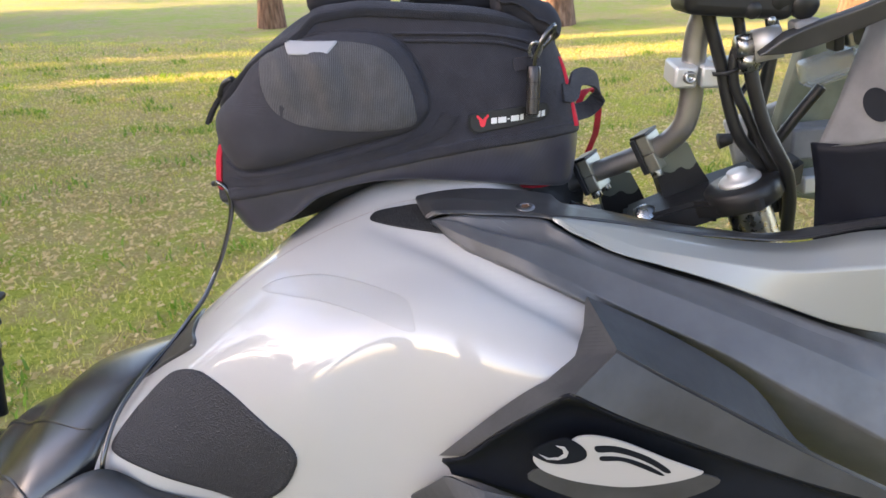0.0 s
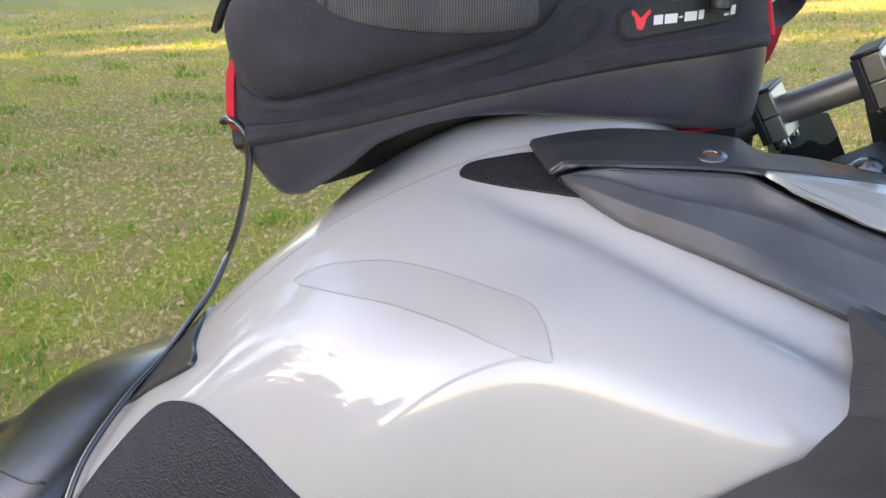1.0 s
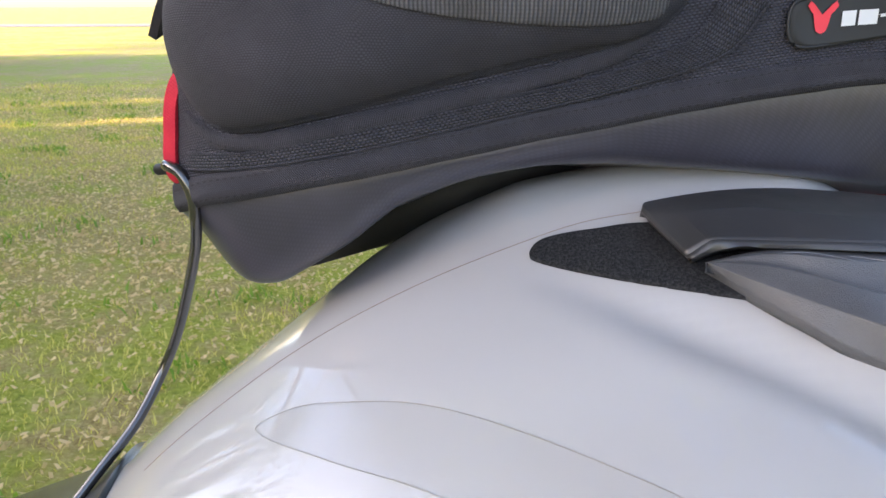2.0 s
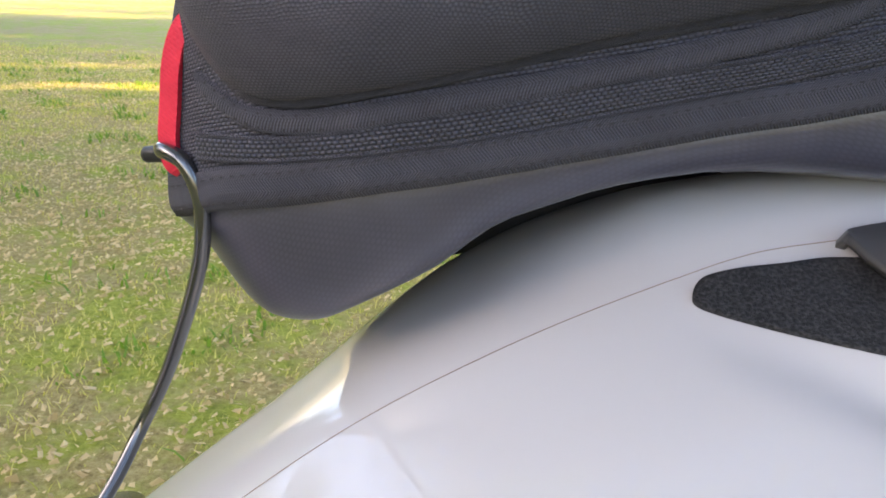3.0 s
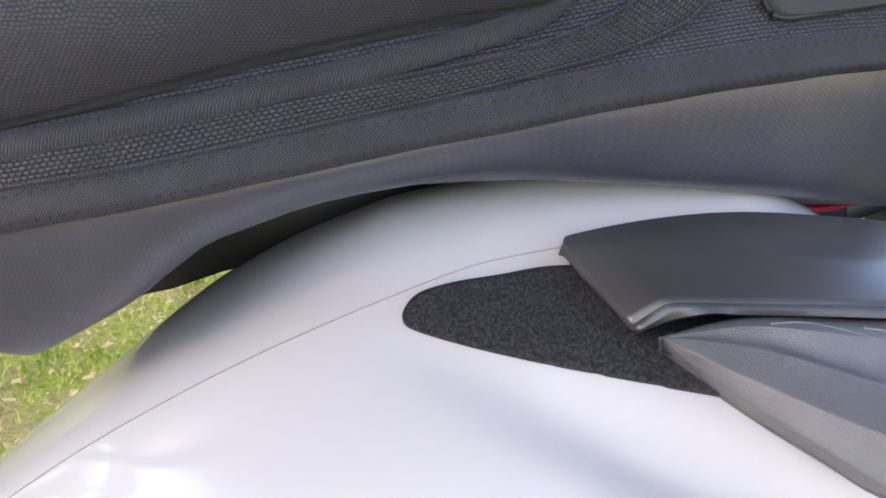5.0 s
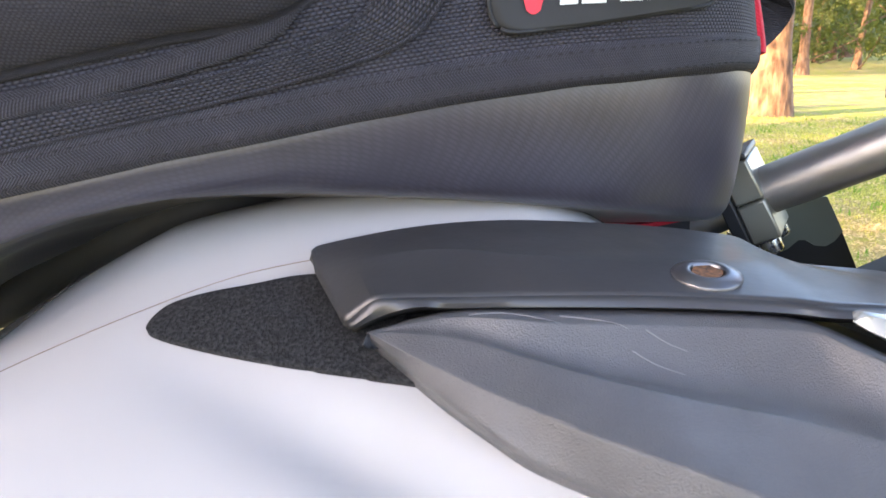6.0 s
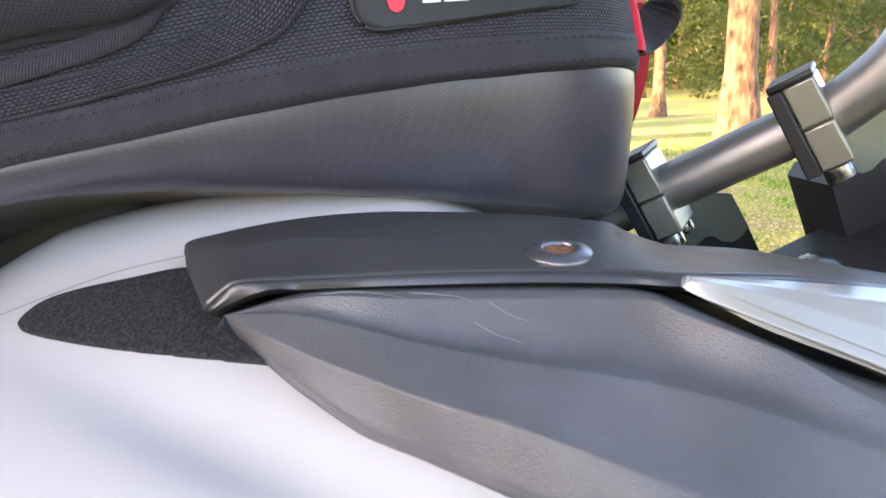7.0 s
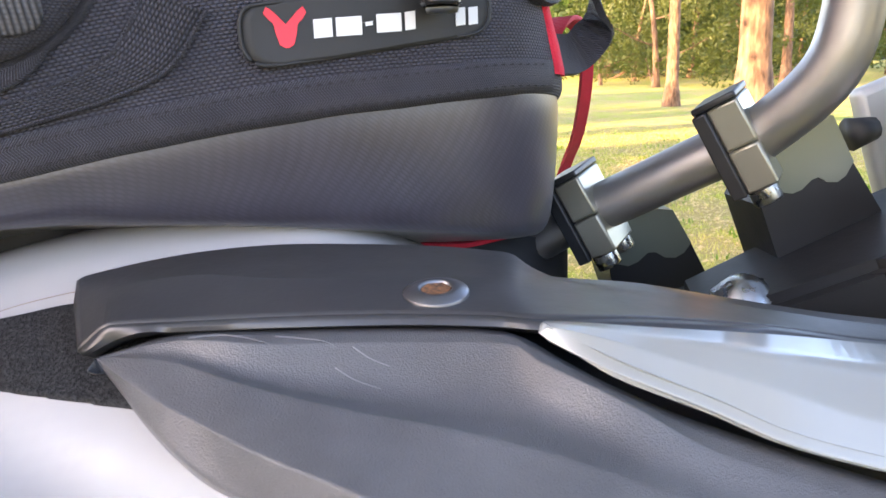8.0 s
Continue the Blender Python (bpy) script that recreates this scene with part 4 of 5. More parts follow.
# dash cowl, inner fairing and the brackets behind the bar
cowl = bp("dash_cowl", grid_mesh("dash_cowl", loft([[(0.356, 0.705, 1.160), (0.366, 0.70, 1.205), (0.378, 0.70, 1.262), (0.386, 0.70, 1.30)], [(0.374, 0.683, 1.166), (0.381, 0.678, 1.206), (0.384, 0.677, 1.255), (0.392, 0.675, 1.29)], [(0.400, 0.663, 1.176), (0.403, 0.660, 1.205), (0.400, 0.658, 1.25), (0.405, 0.655, 1.285)], [(0.46, 0.62, 1.20), (0.46, 0.62, 1.215), (0.45, 0.62, 1.245), (0.45, 0.62, 1.27)]], 24, 24, straight, straight)), GREYP, label="light grey plastic dash cowl")
solid(cowl, 0.003)
bp("cowl_hole", prism([(0.011 * math.cos(a), 0.0155 * math.sin(a)) for a in np.linspace(0, 2 * math.pi, 28, endpoint=False)], 0.0016, axis((0.3835, 0.6685, 1.206), (-0.55, -0.83, 0.1)) @ pose(0, 0, 0, 0, 0, 28), 0.0004), INSET, cowl, "dark oval hole cover")
bp("screen_frame", block((0.408, 0.72, 1.275), (0.06, 0.03, 0.035), pose(0, 0, 0, 0, -20, 0), 0.004), DARK, label="black screen frame")
solid(bp("inner_fairing", grid_mesh("inner_fairing", loft([[(0.352, 0.71, 1.163), (0.374, 0.685, 1.168), (0.402, 0.664, 1.178), (0.47, 0.62, 1.20)], [(0.360, 0.705, 1.128), (0.384, 0.68, 1.13), (0.412, 0.662, 1.13), (0.48, 0.62, 1.12)], [(0.366, 0.705, 1.085), (0.388, 0.68, 1.085), (0.416, 0.66, 1.085), (0.48, 0.62, 1.08)], [(0.37, 0.70, 1.02), (0.39, 0.68, 1.02), (0.42, 0.65, 1.02), (0.48, 0.62, 1.02)]], 16, 20, straight, straight)), INSET, label="black inner fairing"), 0.004)
bp("dash_panel", block((0.408, 0.835, 1.165), (0.085, 0.02, 0.19), pose(0, 0, 0, 0, 10, 6), 0.004), DASHMAT, label="olive grey plastic panel behind the dash")
bp("bracket", block((0.392, 0.80, 1.143), (0.056, 0.03, 0.034), pose(0, 0, 0, 0, -4, 6), 0.003), GREYP, label="grey plastic box on the dash bracket")
bp("bracket", block((0.404, 0.80, 1.099), (0.042, 0.03, 0.020), pose(0, 0, 0, 0, -6, 6), 0.003), CAST)
bp("bracket", block((0.362, 0.86, 1.128), (0.066, 0.012, 0.074), pose(0, 0, 0, 0, -20, 0), 0.004), CAST, label="pale sheet bracket")
bp("grommet", tube("grommet", [(0.313, 0.85, 1.130), (0.327, 0.85, 1.133)], (0.009, 0.006), 10), RUBBER)
lens = bp("indicator_lens", block((0.388, 0.78, 1.222), (0.052, 0.03, 0.027), pose(0, 0, 0, 0, -20, 0), 0.005, 3), CLEAR, label="clear lens")
bp("lens_reflector", block((0.390, 0.793, 1.224), (0.046, 0.004, 0.020), pose(0, 0, 0, 0, -20, 0), 0.001), ALLOY, lens)
bp("lens_clip", block((0.383, 0.765, 1.252), (0.010, 0.02, 0.024), pose(0, 0, 0, 0, -8, 0), 0.002), DARK, lens)
bp("lens_stay", block((0.400, 0.765, 1.252), (0.018, 0.02, 0.014), pose(0, 0, 0, 0, -14, 0), 0.002), ALLOY, lens)
# yoke plate, its bolts and the pinch
yoke = bp("yoke_plate", prism([(0.19, 0.755), (0.225, 0.745), (0.27, 0.735), (0.31, 0.735), (0.345, 0.735), (0.364, 0.745), (0.365, 0.775), (0.34, 0.795), (0.28, 0.803), (0.20, 0.80)], 0.026, Matrix.Translation((0, 0, 0.948)) @ Matrix(((1, 0, 0, 0), (0, 1, 0, 0), (0.41, 0.02, 1, 0), (0, 0, 0, 1))), 0.005), DARK, handlebar, "black cast yoke plate")
bp("yoke_nut", tube("yoke_nut", [(0.217, 0.765, 1.062), (0.214, 0.760, 1.078)], 0.013, 6), STEEL, handlebar)
bp("yoke_nut_cap", grid_mesh("yoke_nut_cap", disc([(0.0, 0.006), (0.006, 0.005), (0.011, 0.0)], axis((0.2137, 0.7597, 1.0785), (-0.18, -0.3, 0.94)), 18)[::-1], wrap=True), STEEL, handlebar)
bp("brake_pipe", tube("brake_pipe", [(0.14, 0.79, 1.075), (0.17, 0.775, 1.070), (0.205, 0.765, 1.062)], 0.006, 10, 20), CABLEMAT, handlebar)
bp("inner_frame", block((0.19, 0.85, 0.995), (0.14, 0.16, 0.07), pose(0, 0, 0, 0, 0, 20), 0.01, 3), INSET, label="black frame head")

# lower bulk: engine, wheels and stand, hidden under the bodywork
bp("engine", block((0.0, 0.80, 0.62), (0.50, 0.36, 0.42), Matrix(), 0.05, 3), DARK, label="black engine block")
for wx in (0.82, -0.72):
    wheel = bp("wheel", grid_mesh("wheel", disc([(0.22, -0.055), (0.29, -0.06), (0.325, -0.03), (0.335, 0.0), (0.325, 0.03), (0.29, 0.06), (0.22, 0.055), (0.22, -0.055)], axis((wx, 0.82, 0.335), (0, 1, 0)), 48)[::-1], wrap=True), RUBBER, label="black tyre on a dark rim")
    bp("rim", grid_mesh("rim", disc([(0.0, -0.03), (0.05, -0.04), (0.20, -0.02), (0.225, -0.05), (0.225, 0.05), (0.20, 0.02), (0.05, 0.04), (0.0, 0.03)], axis((wx, 0.82, 0.335), (0, 1, 0)), 36)[::-1], wrap=True), DARK, wheel)
bp("fork_leg", tube("fork_leg", [(0.42, 0.72, 0.80), (0.82, 0.74, 0.335)], 0.028), DARK)
bp("swing_arm", tube("swing_arm", [(-0.15, 0.74, 0.45), (-0.72, 0.73, 0.335)], 0.03), DARK)
bp("side_stand", tube("side_stand", [(-0.02, 0.98, 0.42), (0.02, 1.16, 0.012)], 0.014), DARK)

# ---- the tank bag ----
bag = thing("tank_bag", (-0.045, 0.815, 1.10), "black nylon tank bag with grey mesh pocket and red straps", "bag")


def gp(name, data, material, parent=None, label=""):
    ob = part(name, data, material, None, label)
    if parent is None:
        return under(bag, ob)
    ob.parent = parent
    return ob


BAG_A, BAG_B, BAG_C, BAG_YAW = 0.189, 0.107, (-0.045, 0.812), radians(7)

TILT = 0.24


def spline_1d(table, s):
    """A smooth height along the bag."""
    x, y = np.array(table).T
    k = int(np.clip(np.searchsorted(x, s) - 1, 0, len(x) - 2))
    m = np.gradient(y, x)
    h = x[k + 1] - x[k]
    t = min(max((s - x[k]) / h, 0), 1)
    return (2 * t**3 - 3 * t**2 + 1) * y[k] + (t**3 - 2 * t**2 + t) * h * m[k] + (-2 * t**3 + 3 * t**2) * y[k + 1] + (t**3 - t**2) * h * m[k + 1]


Z_BOTTOM = [(-0.19, 1.094), (-0.182, 1.089), (-0.173, 1.083), (-0.165, 1.078), (-0.155, 1.0745), (-0.147, 1.0752), (-0.137, 1.078), (-0.127, 1.0842), (-0.117, 1.0905), (-0.105, 1.0985), (-0.089, 1.112), (-0.074, 1.1185), (-0.060, 1.1235), (-0.045, 1.1268), (-0.030, 1.129), (-0.007, 1.1295), (0.018, 1.128), (0.048, 1.1255), (0.088, 1.1205), (0.123, 1.1155), (0.147, 1.1115), (0.163, 1.109), (0.19, 1.108)]
Z_SEAM = [(-0.19, 1.107), (-0.165, 1.1135), (-0.145, 1.1173), (-0.119, 1.123), (-0.097, 1.1275), (-0.076, 1.1317), (-0.051, 1.1365), (-0.029, 1.141), (-0.007, 1.1447), (0.014, 1.149), (0.038, 1.153), (0.060, 1.1563), (0.085, 1.159), (0.115, 1.1612), (0.144, 1.163), (0.19, 1.166)]
Z_TOP = [(-0.19, 1.186), (-0.165, 1.212), (-0.135, 1.240), (-0.118, 1.2515), (-0.102, 1.2585), (-0.090, 1.2665), (-0.080, 1.2770), (-0.06, 1.2820), (0.03, 1.281), (0.10, 1.2750), (0.13, 1.2690), (0.19, 1.250)]


def bag_point(ang, grow, low, high, h, power=3.0, rear=1.0, lean=0.0, tuck=0.0):
    power = power if math.cos(ang) > 0 else 3.9
    c, s = math.cos(ang), math.sin(ang)
    e = 2 / power
    u = BAG_A * grow * math.copysign(abs(c) ** e, c)
    u *= rear if u < 0 else 1.0 - lean * max(0.0, h - 0.1)
    v = BAG_B * grow * math.copysign(abs(s) ** e, s)
    v *= 1 - tuck * float(np.interp(u, (-0.04, 0.05), (0.02, 0.03)))
    z0 = spline_1d(low, u) if isinstance(low, list) else low
    z1 = spline_1d(high, u) if isinstance(high, list) else high
    ca, sa = math.cos(BAG_YAW), math.sin(BAG_YAW)
    return (BAG_C[0] + u * ca - v * sa, BAG_C[1] + u * sa + v * ca, z0 + (z1 - z0) * h - TILT * (v + BAG_B) ** 2 / (v + BAG_B + 0.05))


ANG = np.linspace(-math.pi, math.pi, 160, endpoint=False)
base_rows = [[bag_point(a, g, Z_BOTTOM, Z_SEAM, h, rear=k, tuck=q) for a in ANG] for g, h, k, q in (
    (0.10, -0.28, 0.85, 1.0), (0.6, -0.18, 0.86, 1.0), (0.88, -0.03, 0.875, 1.0), (0.94, 0.0, 0.885, 1.0), (0.965, 0.02, 0.895, 0.92), (0.982, 0.10, 0.91, 0.72), (0.990, 0.25, 0.93, 0.44), (0.996, 0.5, 0.955, 0.17), (1.0, 0.75, 0.98, 0.04), (1.0, 0.92, 0.997, 0.0), (0.998, 1.0, 1.0, 0.0))]
base_g = np.stack([spline(np.array(base_rows)[:, j], 40) for j in range(len(ANG))], 1)
gp("base", grid_mesh("base", base_g, wrap=True), BASEMAT, label="moulded rubberised black base")
LEAN = 0.11
SHAPE = ((0.99, -0.01), (1.003, 0.0), (1.010, 0.05), (1.008, 0.2), (1.0, 0.45), (0.985, 0.7), (0.955, 0.9), (0.925, 1.0))
body_rows = [[bag_point(a, g, Z_SEAM, Z_TOP, h, lean=LEAN) for a in ANG] for g, h in SHAPE]
body_g = np.stack([spline(np.array(body_rows)[:, j], 44) for j in range(len(ANG))], 1)
for row in body_g:
    for p in row:
        p[1] -= 0.0022 * noise.noise(Vector((p[0] * 17, p[1] * 6, p[2] * 26))) + 0.0010 * noise.noise(Vector((p[0] * 45, p[1] * 20, p[2] * 60)))
body_me = grid_mesh("body", body_g, wrap=True)
body_bvh = tree_of(body_me)
gp("body", body_me, NYLON, label="black ballistic nylon body")


def lid_point(ang, grow, low, high, h):
    """The lid follows the bag's leaning front end."""
    x, y, z = bag_point(ang, grow, low, high, h)
    k = 1 - LEAN * 0.9 if x > BAG_C[0] else 1.0
    return (BAG_C[0] + (x - BAG_C[0]) * k, y, z)


top_rows = [[lid_point(a, g, Z_TOP, [(x, z + 0.014) for x, z in Z_TOP], h) for a in ANG] for g, h in ((0.925, 0.0), (0.93, 0.12), (0.925, 0.3), (0.90, 0.5), (0.80, 0.8), (0.5, 0.95), (0.05, 1.0))]
gp("lid", grid_mesh("lid", np.stack([spline(np.array(top_rows)[:, j], 24) for j in range(len(ANG))], 1), wrap=True), SMOOTHNYLON, label="zipped black nylon lid")


def ring(grow, low, high, h, n=200):
    return [lid_point(a, grow, low, high, h) for a in np.linspace(-math.pi, math.pi, n)]


gp("lid_zip", tube("lid_zip", ring(0.936, Z_TOP, [(x, z + 0.014) for x, z in Z_TOP], 0.16), 0.0032, 8, 220), ZIPTAPE)
gp("lid_piping", tube("lid_piping", ring(0.932, Z_TOP, Z_TOP, 0.0), 0.0028, 8, 220), TAPE)
# added filler: closes the gap over the tank as the bag's dark underside
underside_g = []
for edge, low in ((0.4, True), (1.0, True), (1.0, False), (0.4, False)):
    line = []
    for a in np.linspace(-math.pi, math.pi, 60, endpoint=False):
        x = -0.013 + 0.178 * edge * math.copysign(abs(math.cos(a)) ** 0.75, math.cos(a))
        y = float(np.interp(x, (-0.06, 0.02), (0.835, 0.855))) + float(np.interp(x, (-0.06, 0.02), (0.066, 0.050))) * edge * math.sin(a)
        q = tank_bvh.ray_cast(Vector((x, y, 2)), Vector((0, 0, -1)))[0]
        zb = spline_1d(Z_BOTTOM, x + 0.045) - 0.225 * max(0.0, y - 0.72)
        drop = np.interp(x, (-0.205, -0.17, -0.15, -0.12, -0.095, -0.06), (0.005, 0.011, 0.018, 0.030, 0.052, 0.085))
        line.append((x, y, max(q.z - 0.004 if q else 0, zb - drop) if low else zb + 0.006))
    underside_g.append(line)
gp("underside_fill", grid_mesh("underside_fill", np.array(underside_g), wrap=True), RUBBER, label="black filler standing in for the dark underside of the bag")
NEAR = (0, 1, 0)


def onto(x, z, lift):
    """A place on the bag's near side."""
    q, nrm, _, _ = body_bvh.ray_cast(Vector((x, 0.3, z)), Vector(NEAR))
    if q is None:
        q, nrm, _, _ = body_bvh.find_nearest(Vector((x, 0.70, z)))
    return q + (nrm if nrm.y < 0 else -nrm) * lift


def ribbon(name, low, high, lift, material, n=110, parent=None, label=""):
    """A band of webbing on the bag's near side between two lines of (x, z)."""
    lo, hi = (spline([(x, 0, z) for x, z in line], n) for line in (low, high))
    rows = []
    for k, l in ((0.0, -0.001), (0.0, lift), (0.25, lift * 1.15), (0.5, lift * 1.2), (0.75, lift * 1.15), (1.0, lift), (1.0, -0.001)):
        rows.append([onto(p[0], p[2], l) for p in lo + (hi - lo) * k])
    return gp(name, grid_mesh(name, np.array(rows)), material, parent, label)


def cord(name, line, r, lift, material, n=110, parent=None):
    return gp(name, tube(name, [onto(p[0], p[2], lift) for p in spline([(x, 0, z) for x, z in line], n)], r, 8, n), material, parent)


SEAM_LINE = [(-0.219, 1.104), (-0.197, 1.113), (-0.177, 1.1173), (-0.151, 1.123), (-0.129, 1.1275), (-0.108, 1.1317), (-0.083, 1.1365), (-0.061, 1.141), (-0.039, 1.1447), (-0.018, 1.149), (0.006, 1.153), (0.028, 1.1563), (0.053, 1.159), (0.083, 1.1612), (0.112, 1.1628), (0.134, 1.162)]


def above(line, d):
    return [(x, z + (d[0] + (d[1] - d[0]) * i / (len(line) - 1))) for i, (x, z) in enumerate(line)]


ribbon("binding_tape", SEAM_LINE, above(SEAM_LINE, (0.012, 0.011)), 0.0012, TAPE, label="stitched black binding tape")
Z2 = [(-0.205, 1.126), (-0.174, 1.130), (-0.130, 1.138), (-0.085, 1.148), (-0.040, 1.158), (0.005, 1.172), (0.02, 1.19)]
Z1 = [(-0.205, 1.133), (-0.173, 1.136), (-0.129, 1.147), (-0.085, 1.156), (-0.040, 1.165), (-0.008, 1.178), (0.004, 1.195)]
ribbon("expansion_zip", Z2, Z1, 0.0016, ZIPTAPE, label="black expansion zip")
for line in (Z2, Z1):
    cord("zip_edge", line, 0.0007, 0.0012, TAPE)
B2 = [(-0.205, 1.150), (-0.190, 1.143), (-0.172, 1.143), (-0.143, 1.149), (-0.099, 1.159), (-0.055, 1.170), (-0.030, 1.180), (-0.016, 1.20)]
ribbon("gusset_tape", [(x + 0.002, z - 0.006) for x, z in B2], B2, 0.0018, TAPE)


def stitching(line, pitch, parent=None):
    """A row of short threads along a line of (x, z) on the bag's near side."""
    c = spline([(x, 0, z) for x, z in line], 400)
    length = np.r_[0, np.cumsum(np.linalg.norm(np.diff(c, axis=0), axis=1))]
    v, f = [], []
    for s in np.arange(pitch, length[-1] - pitch, pitch):
        a, b = (np.array([np.interp(s + d, length, c[:, i]) for i in (0, 2)]) for d in (-0.3 * pitch, 0.3 * pitch))
        p, q, m = onto(*a, 0.0013), onto(*b, 0.0013), onto(*((a + b) / 2), 0.0021)
        w = Vector((0, 0, 0.00035))
        i = len(v)
        v += [p, q, m + w, m - w, m + Vector((0, -0.0002, 0))]
        f += [(i, i + 4, i + 2), (i + 4, i + 1, i + 2), (i, i + 3, i + 4), (i + 4, i + 3, i + 1)]
    gp("stitching", mesh_of("stitching", v, f), STITCH, parent)


for k in (0.0022, 0.0092):
    stitching(above(SEAM_LINE, (k, k)), 0.0034)
for k in (-0.0012, -0.0048):
    stitching([(x + 0.001, z + k) for x, z in B2], 0.0034)

for line in ([(-0.040, 1.2665), (0.0, 1.2655), (0.055, 1.262), (0.092, 1.252)], [(-0.030, 1.2600), (0.005, 1.2590), (0.055, 1.2555), (0.085, 1.247)]):
    cord("lid_seam", line, 0.0016, 0.0008, TAPE)

# side pocket: puffed, edged with piping, with its mesh panel and reflective strip
POCKET = [(-0.187, 1.146), (-0.207, 1.166), (-0.211, 1.189), (-0.196, 1.221), (-0.175, 1.246), (-0.155, 1.262), (-0.10, 1.268), (-0.05, 1.266), (-0.027, 1.250), (-0.013, 1.222), (-0.010, 1.198), (-0.027, 1.180), (-0.060, 1.173), (-0.10, 1.164), (-0.150, 1.151)]
pocket_out = [tuple(onto(x, z, 0)) for x, z in POCKET]
pocket_me = laid("pocket", body_bvh, pocket_out, 0.004, 0.016, 16, 140, cast=NEAR, power=4.0)
pocket_bvh = tree_of(pocket_me)
pocket = gp("pocket", pocket_me, SMOOTHNYLON, label="puffed black side pocket")
gp("pocket_piping", tube("pocket_piping", [*spline(pocket_out, 140, closed=True), pocket_out[0]], 0.0026, 8, 180), TAPE, pocket)
MESHLINE = [(-0.158, 1.250), (-0.150, 1.2605), (-0.110, 1.263), (-0.060, 1.259), (-0.040, 1.248), (-0.027, 1.226), (-0.020, 1.192), (-0.026, 1.185), (-0.069, 1.184), (-0.117, 1.190), (-0.143, 1.201), (-0.156, 1.222)]
mesh_me = laid("mesh_panel", pocket_bvh, [(x, 0.68, z) for x, z in MESHLINE], 0.0012, 0.002, 40, 160, cast=NEAR)
for v in mesh_me.vertices:
    x, z = v.co.x, v.co.z
    fold = noise.noise(Vector((x * 46 + (z - 1.22) * 14, (z - 1.2) * 9, 2.0)))
    inside = min(1.0, max(0.0, (z - 1.186) / 0.02)) * min(1.0, max(0.0, (1.258 - z) / 0.012)) * min(1.0, max(0.0, (-0.024 - x) / 0.015)) * min(1.0, max(0.0, (x + 0.152) / 0.012))
    v.co.y -= 0.008 * max(fold, -0.25) * inside
gp("mesh_panel", mesh_me, MESH, pocket, "grey mesh fabric panel")
gp("reflective_strip", laid("reflective_strip", pocket_bvh, [(-0.135, 0.68, 1.2605), (-0.087, 0.68, 1.2610), (-0.095, 0.68, 1.2515), (-0.130, 0.68, 1.2510)], 0.0038, 0.0, 6, 60, cast=NEAR, sharp=True), REFLECT, pocket, "grey reflective strip")

# rubber logo patch: a red mark and white bars


def logo(x, z):
    """Shifts and stretches the logo's layout on the bag."""
    return (x - 0.0015 if x < 0.0515 else 0.05 + (x - 0.0515) * 1.115, z - 0.0022)


PATCH = [(0.033, 1.178), (0.0305, 1.183), (0.031, 1.191), (0.036, 1.194), (0.096, 1.200), (0.1015, 1.197), (0.1025, 1.190), (0.100, 1.186), (0.094, 1.184), (0.040, 1.1765)]
patch_me = laid("logo_patch", body_bvh, [(logo(x, z)[0], 0.70, logo(x, z)[1]) for x, z in PATCH], 0.0018, 0.0, 8, 100, cast=NEAR)
patch_bvh = tree_of(patch_me)
patch = gp("logo_patch", patch_me, RUBBER, label="black rubber patch with a red mark and white bars")
gp("patch_rim", tube("patch_rim", [*[Vector(p) + Vector((0, -0.0018, 0)) for p in spline([tuple(onto(*logo(x, z), 0)) for x, z in PATCH], 90, closed=True)]], 0.0007, 6, 120), RUBBER, patch)


def printed(name, outline, material):
    """A flat printed shape on the patch."""
    return gp(name, laid(name, patch_bvh, [(logo(x, z)[0], 0.70, logo(x, z)[1]) for x, z in outline], 0.0005, 0.0, 4, 48, cast=NEAR, sharp=True, skirt=False), material, patch)


MARK = [(0, 0.85), (0.08, 1.0), (0.25, 0.86), (0.30, 0.72), (0.40, 0.60), (0.5, 0.52), (0.60, 0.60), (0.70, 0.72), (0.75, 0.86), (0.92, 1.0), (1.0, 0.85), (0.88, 0.68), (0.78, 0.60), (0.74, 0.35), (0.66, 0.08), (0.5, 0.0), (0.34, 0.08), (0.26, 0.35), (0.22, 0.60), (0.12, 0.68)]
printed("mark", [(0.0372 + 0.0125 * a, 1.1812 + 0.0122 * b) for a, b in MARK], REDPRINT)
for i, (x0, x1) in enumerate(((0.0515, 0.0565), (0.0575, 0.0645), (0.0655, 0.0675), (0.0685, 0.0755), (0.0765, 0.0795), (0.0915, 0.0945), (0.0955, 0.0985))):
    k = 0.075 * (x0 - 0.0515)
    lo, hi = (1.1840, 1.1895) if i != 2 else (1.1862, 1.1874)
    printed("print_bar", [(x0, lo + k), (x1, lo + k + 0.0004), (x1, hi + k + 0.0004), (x0, hi + k)], WHITEPRINT)


def strap(name, pts, width, thick, material, across=(0, 0, 1), label="", n=40):
    """A flat webbing strap along pts, its width laid across."""
    c = spline(pts, n)
    rows = []
    for i in range(n):
        t = Vector(c[min(i + 1, n - 1)] - c[max(i - 1, 0)]).normalized()
        w = Vector(across) - t * t.dot(Vector(across))
        w.normalize()
        o = t.cross(w)
        rows.append([c[i] + np.array(w) * width * a + np.array(o) * thick * b for a, b in ((-0.5, -0.5), (0.5, -0.5), (0.5, 0.5), (-0.5, 0.5))])
    ob = gp(name, grid_mesh(name, np.array(rows), wrap=True, caps=True, smooth=False), material, None, label)
    return ob


